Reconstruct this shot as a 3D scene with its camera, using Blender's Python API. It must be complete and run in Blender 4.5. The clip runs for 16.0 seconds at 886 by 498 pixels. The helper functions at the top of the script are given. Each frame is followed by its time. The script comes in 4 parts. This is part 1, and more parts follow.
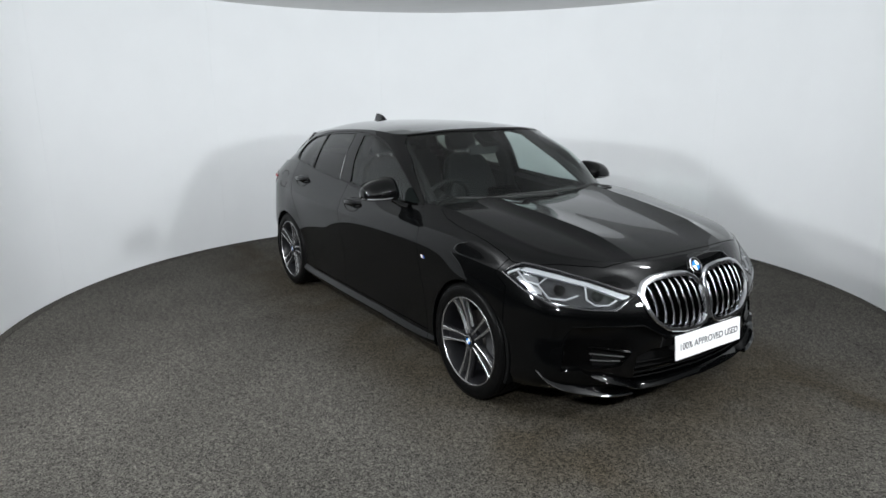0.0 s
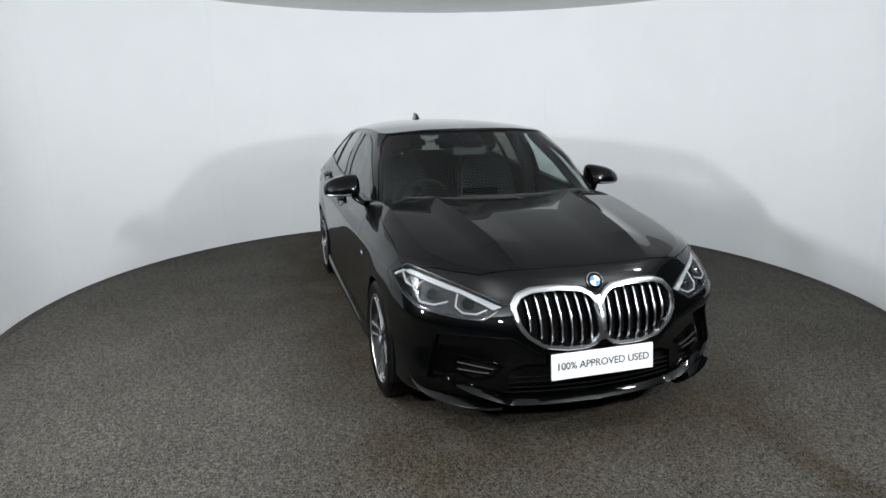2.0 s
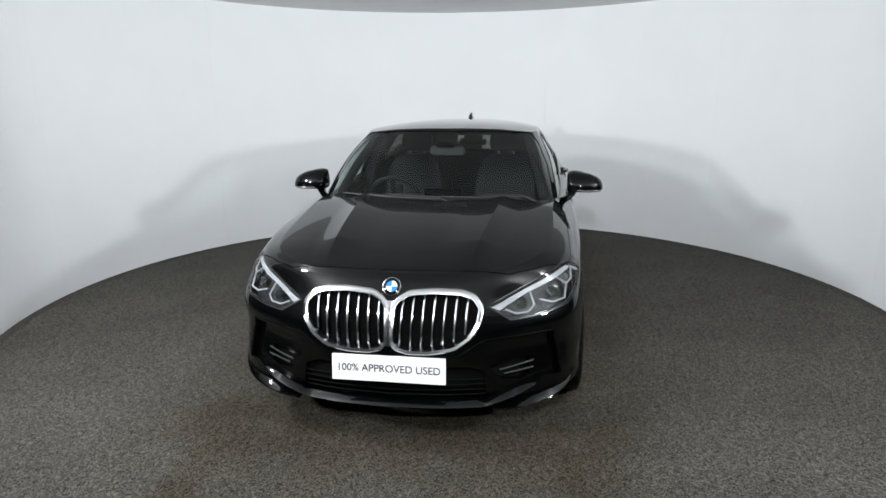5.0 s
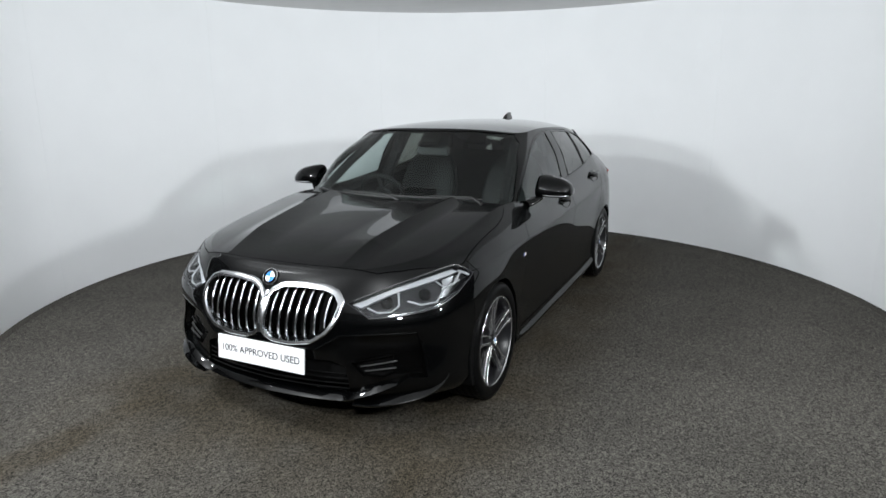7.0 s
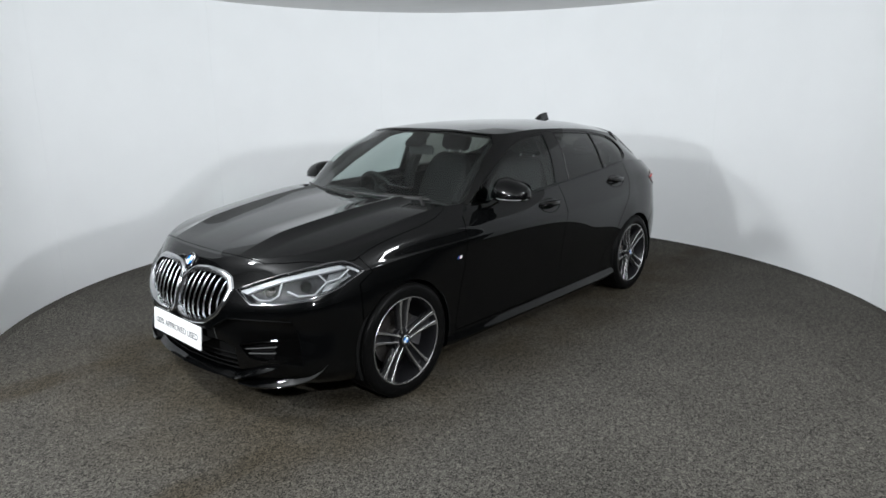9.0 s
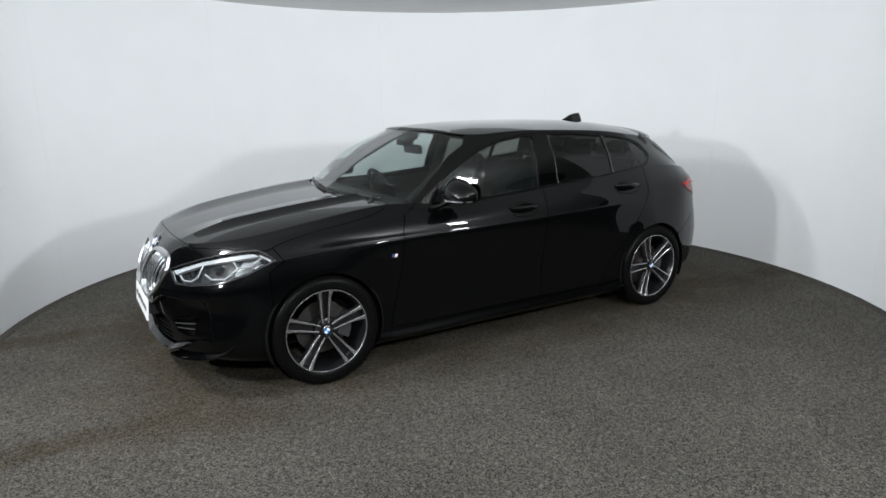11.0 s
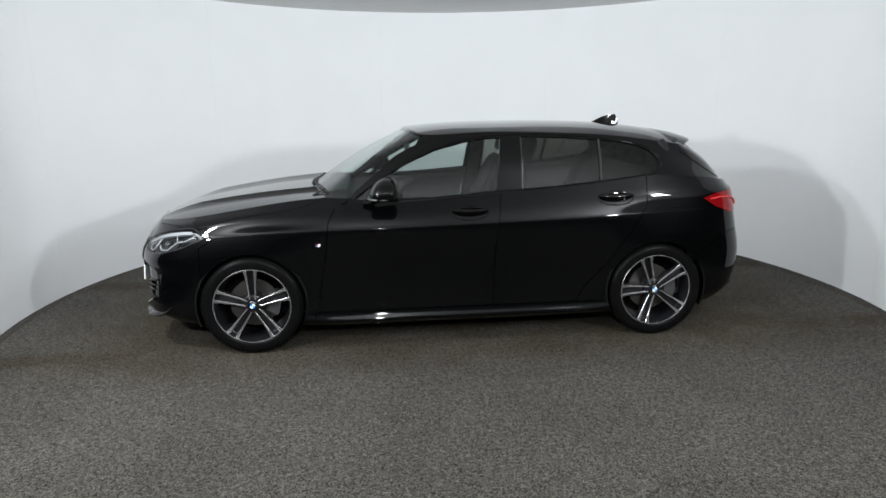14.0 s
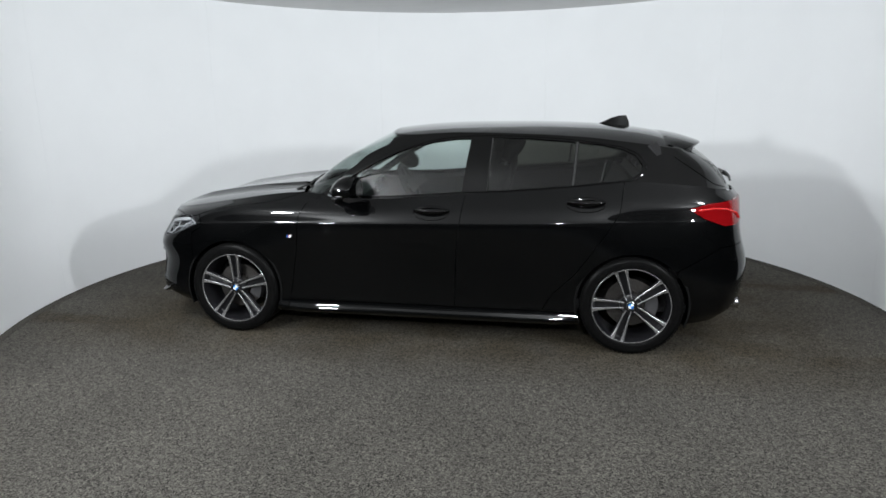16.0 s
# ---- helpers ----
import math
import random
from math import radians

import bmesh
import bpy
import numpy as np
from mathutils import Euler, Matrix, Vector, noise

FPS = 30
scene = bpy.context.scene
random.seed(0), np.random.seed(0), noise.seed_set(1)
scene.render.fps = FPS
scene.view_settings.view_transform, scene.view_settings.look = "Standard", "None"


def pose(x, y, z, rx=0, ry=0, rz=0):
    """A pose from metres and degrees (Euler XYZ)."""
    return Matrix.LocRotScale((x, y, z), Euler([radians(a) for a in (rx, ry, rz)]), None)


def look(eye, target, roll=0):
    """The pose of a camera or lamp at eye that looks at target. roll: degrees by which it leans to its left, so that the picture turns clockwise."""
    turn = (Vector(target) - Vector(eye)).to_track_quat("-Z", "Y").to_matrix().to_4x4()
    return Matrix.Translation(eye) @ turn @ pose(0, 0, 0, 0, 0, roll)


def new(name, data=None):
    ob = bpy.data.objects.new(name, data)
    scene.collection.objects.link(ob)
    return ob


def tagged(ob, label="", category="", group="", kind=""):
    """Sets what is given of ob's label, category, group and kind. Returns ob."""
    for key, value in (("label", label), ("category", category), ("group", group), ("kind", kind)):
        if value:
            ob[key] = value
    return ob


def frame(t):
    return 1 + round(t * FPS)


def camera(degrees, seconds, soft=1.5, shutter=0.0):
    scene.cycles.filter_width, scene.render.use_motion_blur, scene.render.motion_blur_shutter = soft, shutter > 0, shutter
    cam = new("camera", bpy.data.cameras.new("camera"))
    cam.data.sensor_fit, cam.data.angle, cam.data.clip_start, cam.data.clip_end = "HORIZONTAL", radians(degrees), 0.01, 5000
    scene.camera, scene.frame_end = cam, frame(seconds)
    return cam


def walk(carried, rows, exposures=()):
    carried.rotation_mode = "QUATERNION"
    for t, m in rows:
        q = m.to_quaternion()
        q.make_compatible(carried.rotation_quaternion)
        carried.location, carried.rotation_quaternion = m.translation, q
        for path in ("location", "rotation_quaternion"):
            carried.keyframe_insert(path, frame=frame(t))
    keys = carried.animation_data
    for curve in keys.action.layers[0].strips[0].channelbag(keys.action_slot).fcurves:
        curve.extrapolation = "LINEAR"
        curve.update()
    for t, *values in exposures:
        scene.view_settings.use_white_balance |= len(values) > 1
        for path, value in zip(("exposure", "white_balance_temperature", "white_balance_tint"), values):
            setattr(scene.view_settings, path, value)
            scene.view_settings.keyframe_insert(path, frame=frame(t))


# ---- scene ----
cam = camera(69.93, 16.0, soft=1.6)
EYE, TARGET, LEAN = (0.0, -4.867, 1.588), (-0.0877, -0.0008, 0.4385), -0.45
walk(cam, [(0, look(EYE, TARGET, LEAN)), (16, look(EYE, TARGET, LEAN))])

# turn of the platform: seconds, degrees
TURN = [(0, -55.73), (0.5, -59.7), (1, -63.84), (1.5, -67.95), (2, -72.55), (2.5, -76.6), (3, -80.83), (3.5, -84.92), (4, -89.21),
        (6.5, -110.22), (7, -114.42), (7.5, -118.58), (8, -122.92), (8.5, -126.91), (9, -131.12), (11.5, -151.81), (12, -155.91),
        (12.5, -160.06), (13, -164.29), (13.5, -168.49), (14, -172.66), (14.5, -176.82), (15, -180.97), (15.5, -185.09), (16, -189.2)]
OFF = (-0.0716, -0.0055)      # the platform's axis in the car's own plan

# ---- light ----
world = bpy.data.worlds.new("world")
scene.world = world
world.use_nodes = True
world.node_tree.nodes["Background"].inputs[0].default_value = (0.75, 0.85, 1.0, 1)
world.node_tree.nodes["Background"].inputs[1].default_value = 0.02
scene.view_settings.exposure = 0.0


def area(name, eye, target, w, h, watts, colour=(1, 0.98, 0.96)):
    d = bpy.data.lights.new(name, "AREA")
    d.shape, d.size, d.size_y, d.energy, d.color = "RECTANGLE", w, h, watts, colour
    ob = new(name, d)
    ob.matrix_world = look(eye, target)
    return ob


COOL = (0.95, 0.99, 1.02)
area("softbox_lamp", (2.65, -2.1, 2.5), (0.0, 0.3, 0.9), 0.22, 0.22, 20, COOL)
area("softbox_lamp", (-2.65, -2.1, 2.5), (0.0, 0.3, 0.9), 0.22, 0.22, 63, COOL)
area("strobe_lamp", (2.7, -3.6, 2.0), (-0.8, 2.0, 2.5), 0.22, 0.22, 103, COOL)
area("strobe_lamp", (-2.7, -3.6, 2.0), (0.8, 2.0, 2.5), 0.22, 0.22, 112, COOL)
area("strobe_lamp", (0.0, -5.1, 2.15), (0.0, 2.0, 3.0), 0.13, 0.13, 92, COOL)

# ---- materials ----


def mat(name, colour, rough=0.5, metal=0.0, coat=0.0, spec=0.5):
    m = bpy.data.materials.new(name)
    m.use_nodes = True
    b = m.node_tree.nodes["Principled BSDF"]
    b.inputs["Base Color"].default_value = (*colour, 1)
    b.inputs["Roughness"].default_value = rough
    b.inputs["Metallic"].default_value = metal
    b.inputs["Coat Weight"].default_value = coat
    b.inputs["Coat Roughness"].default_value = 0.02
    b.inputs["Specular IOR Level"].default_value = spec
    return m


def link(m, a, out, b, into):
    m.node_tree.links.new(a.outputs[out], b.inputs[into])


def noisy(m, scale, low, high, bump=0.0, dist=0.01, detail=4.0, second=None, coords="Object"):
    """Colour variation at two scales, and fine relief."""
    nt = m.node_tree
    b = nt.nodes["Principled BSDF"]
    tc = nt.nodes.new("ShaderNodeTexCoord")
    n = nt.nodes.new("ShaderNodeTexNoise")
    n.inputs["Scale"].default_value, n.inputs["Detail"].default_value = scale, detail
    link(m, tc, coords, n, "Vector")
    r = nt.nodes.new("ShaderNodeValToRGB")
    r.color_ramp.elements[0].color, r.color_ramp.elements[1].color = (*low, 1), (*high, 1)
    r.color_ramp.elements[0].position, r.color_ramp.elements[1].position = 0.3, 0.7
    link(m, n, "Fac", r, "Fac")
    if second:
        s2, amount = second
        n2 = nt.nodes.new("ShaderNodeTexNoise")
        n2.inputs["Scale"].default_value, n2.inputs["Detail"].default_value = s2, 3
        link(m, tc, coords, n2, "Vector")
        mr = nt.nodes.new("ShaderNodeMapRange")
        mr.inputs["From Min"].default_value, mr.inputs["From Max"].default_value = 0.3, 0.7
        mr.inputs["To Min"].default_value, mr.inputs["To Max"].default_value = 1 - amount, 1 + amount
        link(m, n2, "Fac", mr, "Value")
        mx = nt.nodes.new("ShaderNodeMix")
        mx.data_type, mx.blend_type = "RGBA", "MULTIPLY"
        mx.inputs[0].default_value = 1
        nt.links.new(r.outputs[0], mx.inputs[6])
        nt.links.new(mr.outputs[0], mx.inputs[7])
        nt.links.new(mx.outputs[2], b.inputs["Base Color"])
    else:
        link(m, r, "Color", b, "Base Color")
    if bump:
        bp = nt.nodes.new("ShaderNodeBump")
        bp.inputs["Strength"].default_value, bp.inputs["Distance"].default_value = bump, dist
        link(m, n, "Fac", bp, "Height")
        link(m, bp, "Normal", b, "Normal")
    return m


def loops(m, scale, low, high):
    """Carpet: small tufts, each with its own tone, in clumps and wide uneven patches."""
    nt = m.node_tree
    b = nt.nodes["Principled BSDF"]
    tc = nt.nodes.new("ShaderNodeTexCoord")
    cell = nt.nodes.new("ShaderNodeTexVoronoi")
    cell.inputs["Scale"].default_value = scale
    link(m, tc, "Object", cell, "Vector")
    tone = nt.nodes.new("ShaderNodeSeparateColor")
    link(m, cell, "Color", tone, "Color")
    r = nt.nodes.new("ShaderNodeValToRGB")
    r.color_ramp.elements[0].color, r.color_ramp.elements[1].color = (*low, 1), (*high, 1)
    link(m, tone, "Red", r, "Fac")
    last = r.outputs[0]
    for s2, amount in ((38, .28), (1.6, .12)):
        n2 = nt.nodes.new("ShaderNodeTexNoise")
        n2.inputs["Scale"].default_value, n2.inputs["Detail"].default_value = s2, 3
        link(m, tc, "Object", n2, "Vector")
        mr = nt.nodes.new("ShaderNodeMapRange")
        mr.inputs["From Min"].default_value, mr.inputs["From Max"].default_value = 0.3, 0.7
        mr.inputs["To Min"].default_value, mr.inputs["To Max"].default_value = 1 - amount, 1 + amount
        link(m, n2, "Fac", mr, "Value")
        mx = nt.nodes.new("ShaderNodeMix")
        mx.data_type, mx.blend_type = "RGBA", "MULTIPLY"
        mx.inputs[0].default_value = 1
        nt.links.new(last, mx.inputs[6])
        nt.links.new(mr.outputs[0], mx.inputs[7])
        last = mx.outputs[2]
    nt.links.new(last, b.inputs["Base Color"])
    bp = nt.nodes.new("ShaderNodeBump")
    bp.invert = True
    bp.inputs["Strength"].default_value, bp.inputs["Distance"].default_value = 0.35, 0.004
    link(m, cell, "Distance", bp, "Height")
    link(m, bp, "Normal", b, "Normal")
    return m


def glass(name, tint, gloss=1.0):
    """A thin pane: it lets light through, tinted, and mirrors by the angle."""
    m = bpy.data.materials.new(name)
    m.use_nodes = True
    nt = m.node_tree
    nt.nodes.remove(nt.nodes["Principled BSDF"])
    t, g, w, pw, ma, x = (nt.nodes.new("ShaderNode" + k) for k in ("BsdfTransparent", "BsdfGlossy", "LayerWeight", "Math", "Math", "MixShader"))
    t.inputs[0].default_value = (*tint, 1)
    g.inputs[0].default_value = (gloss, gloss, gloss, 1)
    g.inputs["Roughness"].default_value = 0.01
    w.inputs["Blend"].default_value = 0.5
    pw.operation, pw.inputs[1].default_value = "POWER", 5.0
    ma.operation, ma.inputs[1].default_value, ma.inputs[2].default_value = "MULTIPLY_ADD", 0.92, 0.04
    nt.links.new(w.outputs["Facing"], pw.inputs[0])
    nt.links.new(pw.outputs[0], ma.inputs[0])
    nt.links.new(ma.outputs[0], x.inputs[0])
    nt.links.new(t.outputs[0], x.inputs[1])
    nt.links.new(g.outputs[0], x.inputs[2])
    nt.links.new(x.outputs[0], nt.nodes["Material Output"].inputs[0])
    return m


PAINT = mat("black_paint", (0.0006, 0.0007, 0.0008), 0.40, coat=1.0, spec=0.026)
PAINT.node_tree.nodes["Principled BSDF"].inputs["Coat IOR"].default_value = 1.35
GLOSSBLACK = mat("gloss_black_plastic", (0.0012, 0.0012, 0.0012), 0.04, spec=0.3)
MATTBLACK = noisy(mat("black_plastic", (0.012, 0.012, 0.012), 0.55), 300, (0.009, 0.009, 0.009), (0.016, 0.016, 0.016), 0.1, 0.001)
LINER = noisy(mat("black_felt_liner", (0.004, 0.004, 0.004), 0.95, spec=0.05), 120, (0.003, 0.003, 0.003), (0.006, 0.006, 0.006))
RUBBER = noisy(mat("tyre_rubber", (0.003, 0.003, 0.003), 0.33, spec=0.04), 90, (0.002, 0.002, 0.002), (0.005, 0.005, 0.005), 0.15, 0.002)
CHROME = mat("satin_chrome", (0.60, 0.61, 0.625), 0.20, 1.0)
TRIMGREY = mat("grey_window_strip", (0.02, 0.02, 0.02), 0.22)
MACHINED = noisy(mat("machined_alloy", (0.6, 0.6, 0.61), 0.27, 0.95), 60, (0.55, 0.55, 0.56), (0.66, 0.66, 0.67))
DARKALLOY = mat("dark_alloy_paint", (0.007, 0.007, 0.008), 0.3, spec=0.3)
STEEL = noisy(mat("brake_steel", (0.07, 0.065, 0.062), 0.5, 1.0), 80, (0.05, 0.046, 0.044), (0.09, 0.085, 0.08))
CALIPER = mat("caliper_metal", (0.05, 0.05, 0.052), 0.5, 0.5)
GLASS = glass("tinted_window_glass", (0.70, 0.77, 0.75))
SCREEN = glass("windscreen_glass", (0.70, 0.77, 0.75))
PRIVACY = glass("privacy_glass", (0.22, 0.23, 0.21))
LENS = glass("clear_lamp_lens", (0.90, 0.91, 0.92), 0.45)
LAMPBODY = mat("lamp_chrome", (0.36, 0.37, 0.38), 0.16, 1.0)
LAMPDARK = mat("lamp_black_bezel", (0.02, 0.02, 0.022), 0.25)
LIGHTGUIDE = mat("frosted_light_guide", (0.32, 0.33, 0.34), 0.3)
LAMPGREY = noisy(mat("grey_lamp_interior", (0.03, 0.031, 0.033), 0.35, spec=0.15), 40, (0.022, 0.023, 0.024), (0.04, 0.041, 0.043))
REDLENS = mat("red_lamp_lens", (0.13, 0.002, 0.003), 0.05, spec=0.4)
PLATE = noisy(mat("white_plate", (0.82, 0.82, 0.82), 0.35), 8, (0.8, 0.8, 0.8), (0.84, 0.84, 0.84))
INK = mat("black_ink", (0.02, 0.02, 0.025), 0.5)
BADGEBLUE = mat("badge_blue", (0.02, 0.17, 0.55), 0.25)
BADGENAVY = mat("badge_navy", (0.01, 0.02, 0.12), 0.25)
BADGERED = mat("badge_red", (0.5, 0.02, 0.02), 0.25)
BADGEWHITE = mat("badge_white", (0.8, 0.8, 0.8), 0.25)
LEATHER = noisy(mat("black_leather", (0.007, 0.0073, 0.0076), 0.55, spec=0.2), 220, (0.005, 0.0053, 0.0055), (0.009, 0.0094, 0.0098), 0.04, 0.001)
TRIM = noisy(mat("dark_cabin_trim", (0.009, 0.009, 0.0095), 0.6, spec=0.15), 260, (0.007, 0.007, 0.0075), (0.012, 0.012, 0.0125), 0.04, 0.001)
SILVERTRIM = mat("silver_cabin_trim", (0.4, 0.4, 0.41), 0.3, 0.9)
MIRROR = mat("mirror_silver", (0.9, 0.9, 0.9), 0.02, 1.0)
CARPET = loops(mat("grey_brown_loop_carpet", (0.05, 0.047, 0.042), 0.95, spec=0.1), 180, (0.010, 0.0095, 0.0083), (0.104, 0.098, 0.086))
RIMCARPET = noisy(mat("dark_edge_carpet", (0.04, 0.037, 0.033), 0.95, spec=0.1), 130, (0.012, 0.011, 0.010), (0.080, 0.075, 0.065), 0.2, 0.003, 3, (1.6, 0.14))


def dirt_and_shade(m):
    """Brown soiling where tyres roll on and off, along two bands of the carpet, and the car's soft floor shade painted
    in with wider grime.
    """
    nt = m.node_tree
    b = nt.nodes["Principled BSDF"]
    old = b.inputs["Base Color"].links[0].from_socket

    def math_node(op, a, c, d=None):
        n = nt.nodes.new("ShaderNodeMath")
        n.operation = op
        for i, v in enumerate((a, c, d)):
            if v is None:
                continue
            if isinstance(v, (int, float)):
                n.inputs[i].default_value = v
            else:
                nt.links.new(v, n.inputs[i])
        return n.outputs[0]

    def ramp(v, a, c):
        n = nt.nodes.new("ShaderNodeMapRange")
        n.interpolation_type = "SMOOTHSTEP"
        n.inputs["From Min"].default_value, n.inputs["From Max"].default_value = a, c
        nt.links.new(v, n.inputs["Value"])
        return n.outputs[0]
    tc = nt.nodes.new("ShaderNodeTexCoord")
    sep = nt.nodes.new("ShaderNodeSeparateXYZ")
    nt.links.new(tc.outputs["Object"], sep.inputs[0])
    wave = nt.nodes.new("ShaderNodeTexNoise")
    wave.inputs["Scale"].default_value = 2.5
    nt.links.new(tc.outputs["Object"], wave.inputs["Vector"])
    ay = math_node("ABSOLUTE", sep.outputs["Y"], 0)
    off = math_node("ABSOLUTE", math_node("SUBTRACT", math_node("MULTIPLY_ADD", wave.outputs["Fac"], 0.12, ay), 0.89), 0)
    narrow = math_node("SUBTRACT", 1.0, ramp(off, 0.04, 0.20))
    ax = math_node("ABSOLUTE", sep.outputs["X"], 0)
    # wide grime and painted-in shade round parked cars, narrow bands where they roll on
    grime_shade = math_node("MULTIPLY", math_node("SUBTRACT", 1.0, ramp(ax, 2.0, 3.2)), math_node("SUBTRACT", 1.0, ramp(ay, 0.85, 1.55)))
    band = math_node("MAXIMUM", narrow, grime_shade)
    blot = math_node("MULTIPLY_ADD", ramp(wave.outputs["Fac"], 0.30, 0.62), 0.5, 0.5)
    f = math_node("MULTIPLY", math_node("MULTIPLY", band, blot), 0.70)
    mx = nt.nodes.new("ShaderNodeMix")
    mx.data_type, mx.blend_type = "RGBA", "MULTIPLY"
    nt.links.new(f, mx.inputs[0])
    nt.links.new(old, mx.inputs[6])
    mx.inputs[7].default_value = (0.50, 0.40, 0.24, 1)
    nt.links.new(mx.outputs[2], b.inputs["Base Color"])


dirt_and_shade(CARPET)
WALLPAINT = noisy(mat("white_matt_wall_panel", (0.8, 0.81, 0.82), 0.6), 2.2, (0.79, 0.805, 0.815), (0.81, 0.825, 0.835), 0.02, 0.002, 3)
CEILPAINT = noisy(mat("grey_white_ceiling", (0.74, 0.74, 0.74), 0.8), 3, (0.72, 0.72, 0.72), (0.76, 0.76, 0.76))
HALLPAINT = noisy(mat("dark_hall_wall", (0.05, 0.046, 0.042), 0.8), 1.5, (0.04, 0.036, 0.034), (0.06, 0.055, 0.05))

# ---- helpers of this scene ----


def part(name, bm, material, parent=None, label="", smooth=40):
    me = bpy.data.meshes.new(name)
    bm.to_mesh(me)
    bm.free()
    me.materials.append(material)
    if smooth:
        me.polygons.foreach_set("use_smooth", [True] * len(me.polygons))
        me.set_sharp_from_angle(angle=radians(smooth))
    ob = new(name, me)
    if parent:
        ob.parent = parent
    if label:
        tagged(ob, label)
    return ob


def box(bm, x0, x1, y0, y1, z0, z1, bevel=0.0, m=None):
    r = bmesh.ops.create_cube(bm, size=1, matrix=(m or Matrix()) @ Matrix.Translation(((x0 + x1) / 2, (y0 + y1) / 2, (z0 + z1) / 2)) @ Matrix.Diagonal((abs(x1 - x0), abs(y1 - y0), abs(z1 - z0), 1)))
    if bevel:
        es = list({e for v in r["verts"] for e in v.link_edges})
        bmesh.ops.bevel(bm, geom=es, offset=bevel, segments=2, affect="EDGES")
    return bm


def lathe(bm, prof, n=64, axis="y", a0=0.0, a1=2 * math.pi, m=None):
    """Turns a profile of (radius, height along the axis) round that axis."""
    full = abs(a1 - a0 - 2 * math.pi) < 1e-6
    cols = []
    for i in range(n if full else n + 1):
        a = a0 + (a1 - a0) * i / n
        col = []
        for r, h in prof:
            p = {"y": (r * math.cos(a), h, r * math.sin(a)), "z": (r * math.cos(a), r * math.sin(a), h), "x": (h, r * math.cos(a), r * math.sin(a))}[axis]
            col.append(bm.verts.new((m @ Vector(p)) if m else p))
        cols.append(col)
    for i in range(n):
        a, b = cols[i], cols[(i + 1) % len(cols)]
        for j in range(len(prof) - 1):
            bm.faces.new((a[j], b[j], b[j + 1], a[j + 1]))
    bmesh.ops.remove_doubles(bm, verts=bm.verts, dist=1e-5)
    return bm


def tube(bm, pts, r, n=8, closed=False, flat=1.0):
    """A rod along points; flat squeezes it along the local second direction."""
    pts = [Vector(p) for p in pts]
    rings = []
    for i, p in enumerate(pts):
        a = pts[i - 1] if (i or closed) else p
        b = pts[(i + 1) % len(pts)] if (i < len(pts) - 1 or closed) else p
        d = (b - a).normalized()
        up = Vector((0, 0, 1)) if abs(d.z) < 0.9 else Vector((1, 0, 0))
        s = d.cross(up).normalized()
        q = s.cross(d)
        rr = r[i] if isinstance(r, (list, tuple)) else r
        rings.append([bm.verts.new(p + (s * math.cos(k * 2 * math.pi / n) + q * flat * math.sin(k * 2 * math.pi / n)) * rr) for k in range(n)])
    m = len(rings)
    for i in range(m if closed else m - 1):
        a, b = rings[i], rings[(i + 1) % m]
        for k in range(n):
            bm.faces.new((a[k], a[(k + 1) % n], b[(k + 1) % n], b[k]))
    if not closed:
        bm.faces.new(rings[0][::-1])
        bm.faces.new(rings[-1])
    bmesh.ops.recalc_face_normals(bm, faces=bm.faces)
    return bm


def spline(pts, n):
    """n points, evenly spread over a centripetal spline through pts."""
    p = np.array(pts, float)
    d = np.r_[0, np.cumsum(np.maximum(np.linalg.norm(np.diff(p, axis=0), axis=1), 1e-6) ** 0.5)]
    h = np.diff(d)
    # tangents
    s = np.diff(p, axis=0) / h[:, None]
    m = np.empty_like(p)
    m[0], m[-1] = s[0], s[-1]
    for i in range(1, len(p) - 1):
        m[i] = (s[i - 1] * h[i] + s[i] * h[i - 1]) / (h[i - 1] + h[i])
    t = np.linspace(0, d[-1], n)
    k = np.clip(np.searchsorted(d, t, side="right") - 1, 0, len(h) - 1)
    u = ((t - d[k]) / h[k])[:, None]
    H = h[k][:, None]
    return (2 * u**3 - 3 * u**2 + 1) * p[k] + (u**3 - 2 * u**2 + u) * H * m[k] + (-2 * u**3 + 3 * u**2) * p[k + 1] + (u**3 - u**2) * H * m[k + 1]


def curve1(xs, ys):
    """A smooth function through a few values."""
    o = np.argsort(xs)
    pts = np.c_[np.array(xs, float)[o], np.array(ys, float)[o]]
    s = spline(pts, 200)
    return lambda x: float(np.interp(x, s[:, 0], s[:, 1]))


def loft(rings, nu, nv):
    """A skin through rings with the same stations: nu points along, nv across."""
    R = np.array(rings, float)
    n = R.shape[1]
    u = np.linspace(0, n - 1, nu)
    # along each ring by its own stations, so that stations stay in line
    out = []
    for r in R:
        s = spline_stations(r, u)
        out.append(s)
    out = np.array(out)
    v = np.linspace(0, len(R) - 1, nv)
    return np.stack([spline_stations(out[:, i], v) for i in range(nu)], 0)


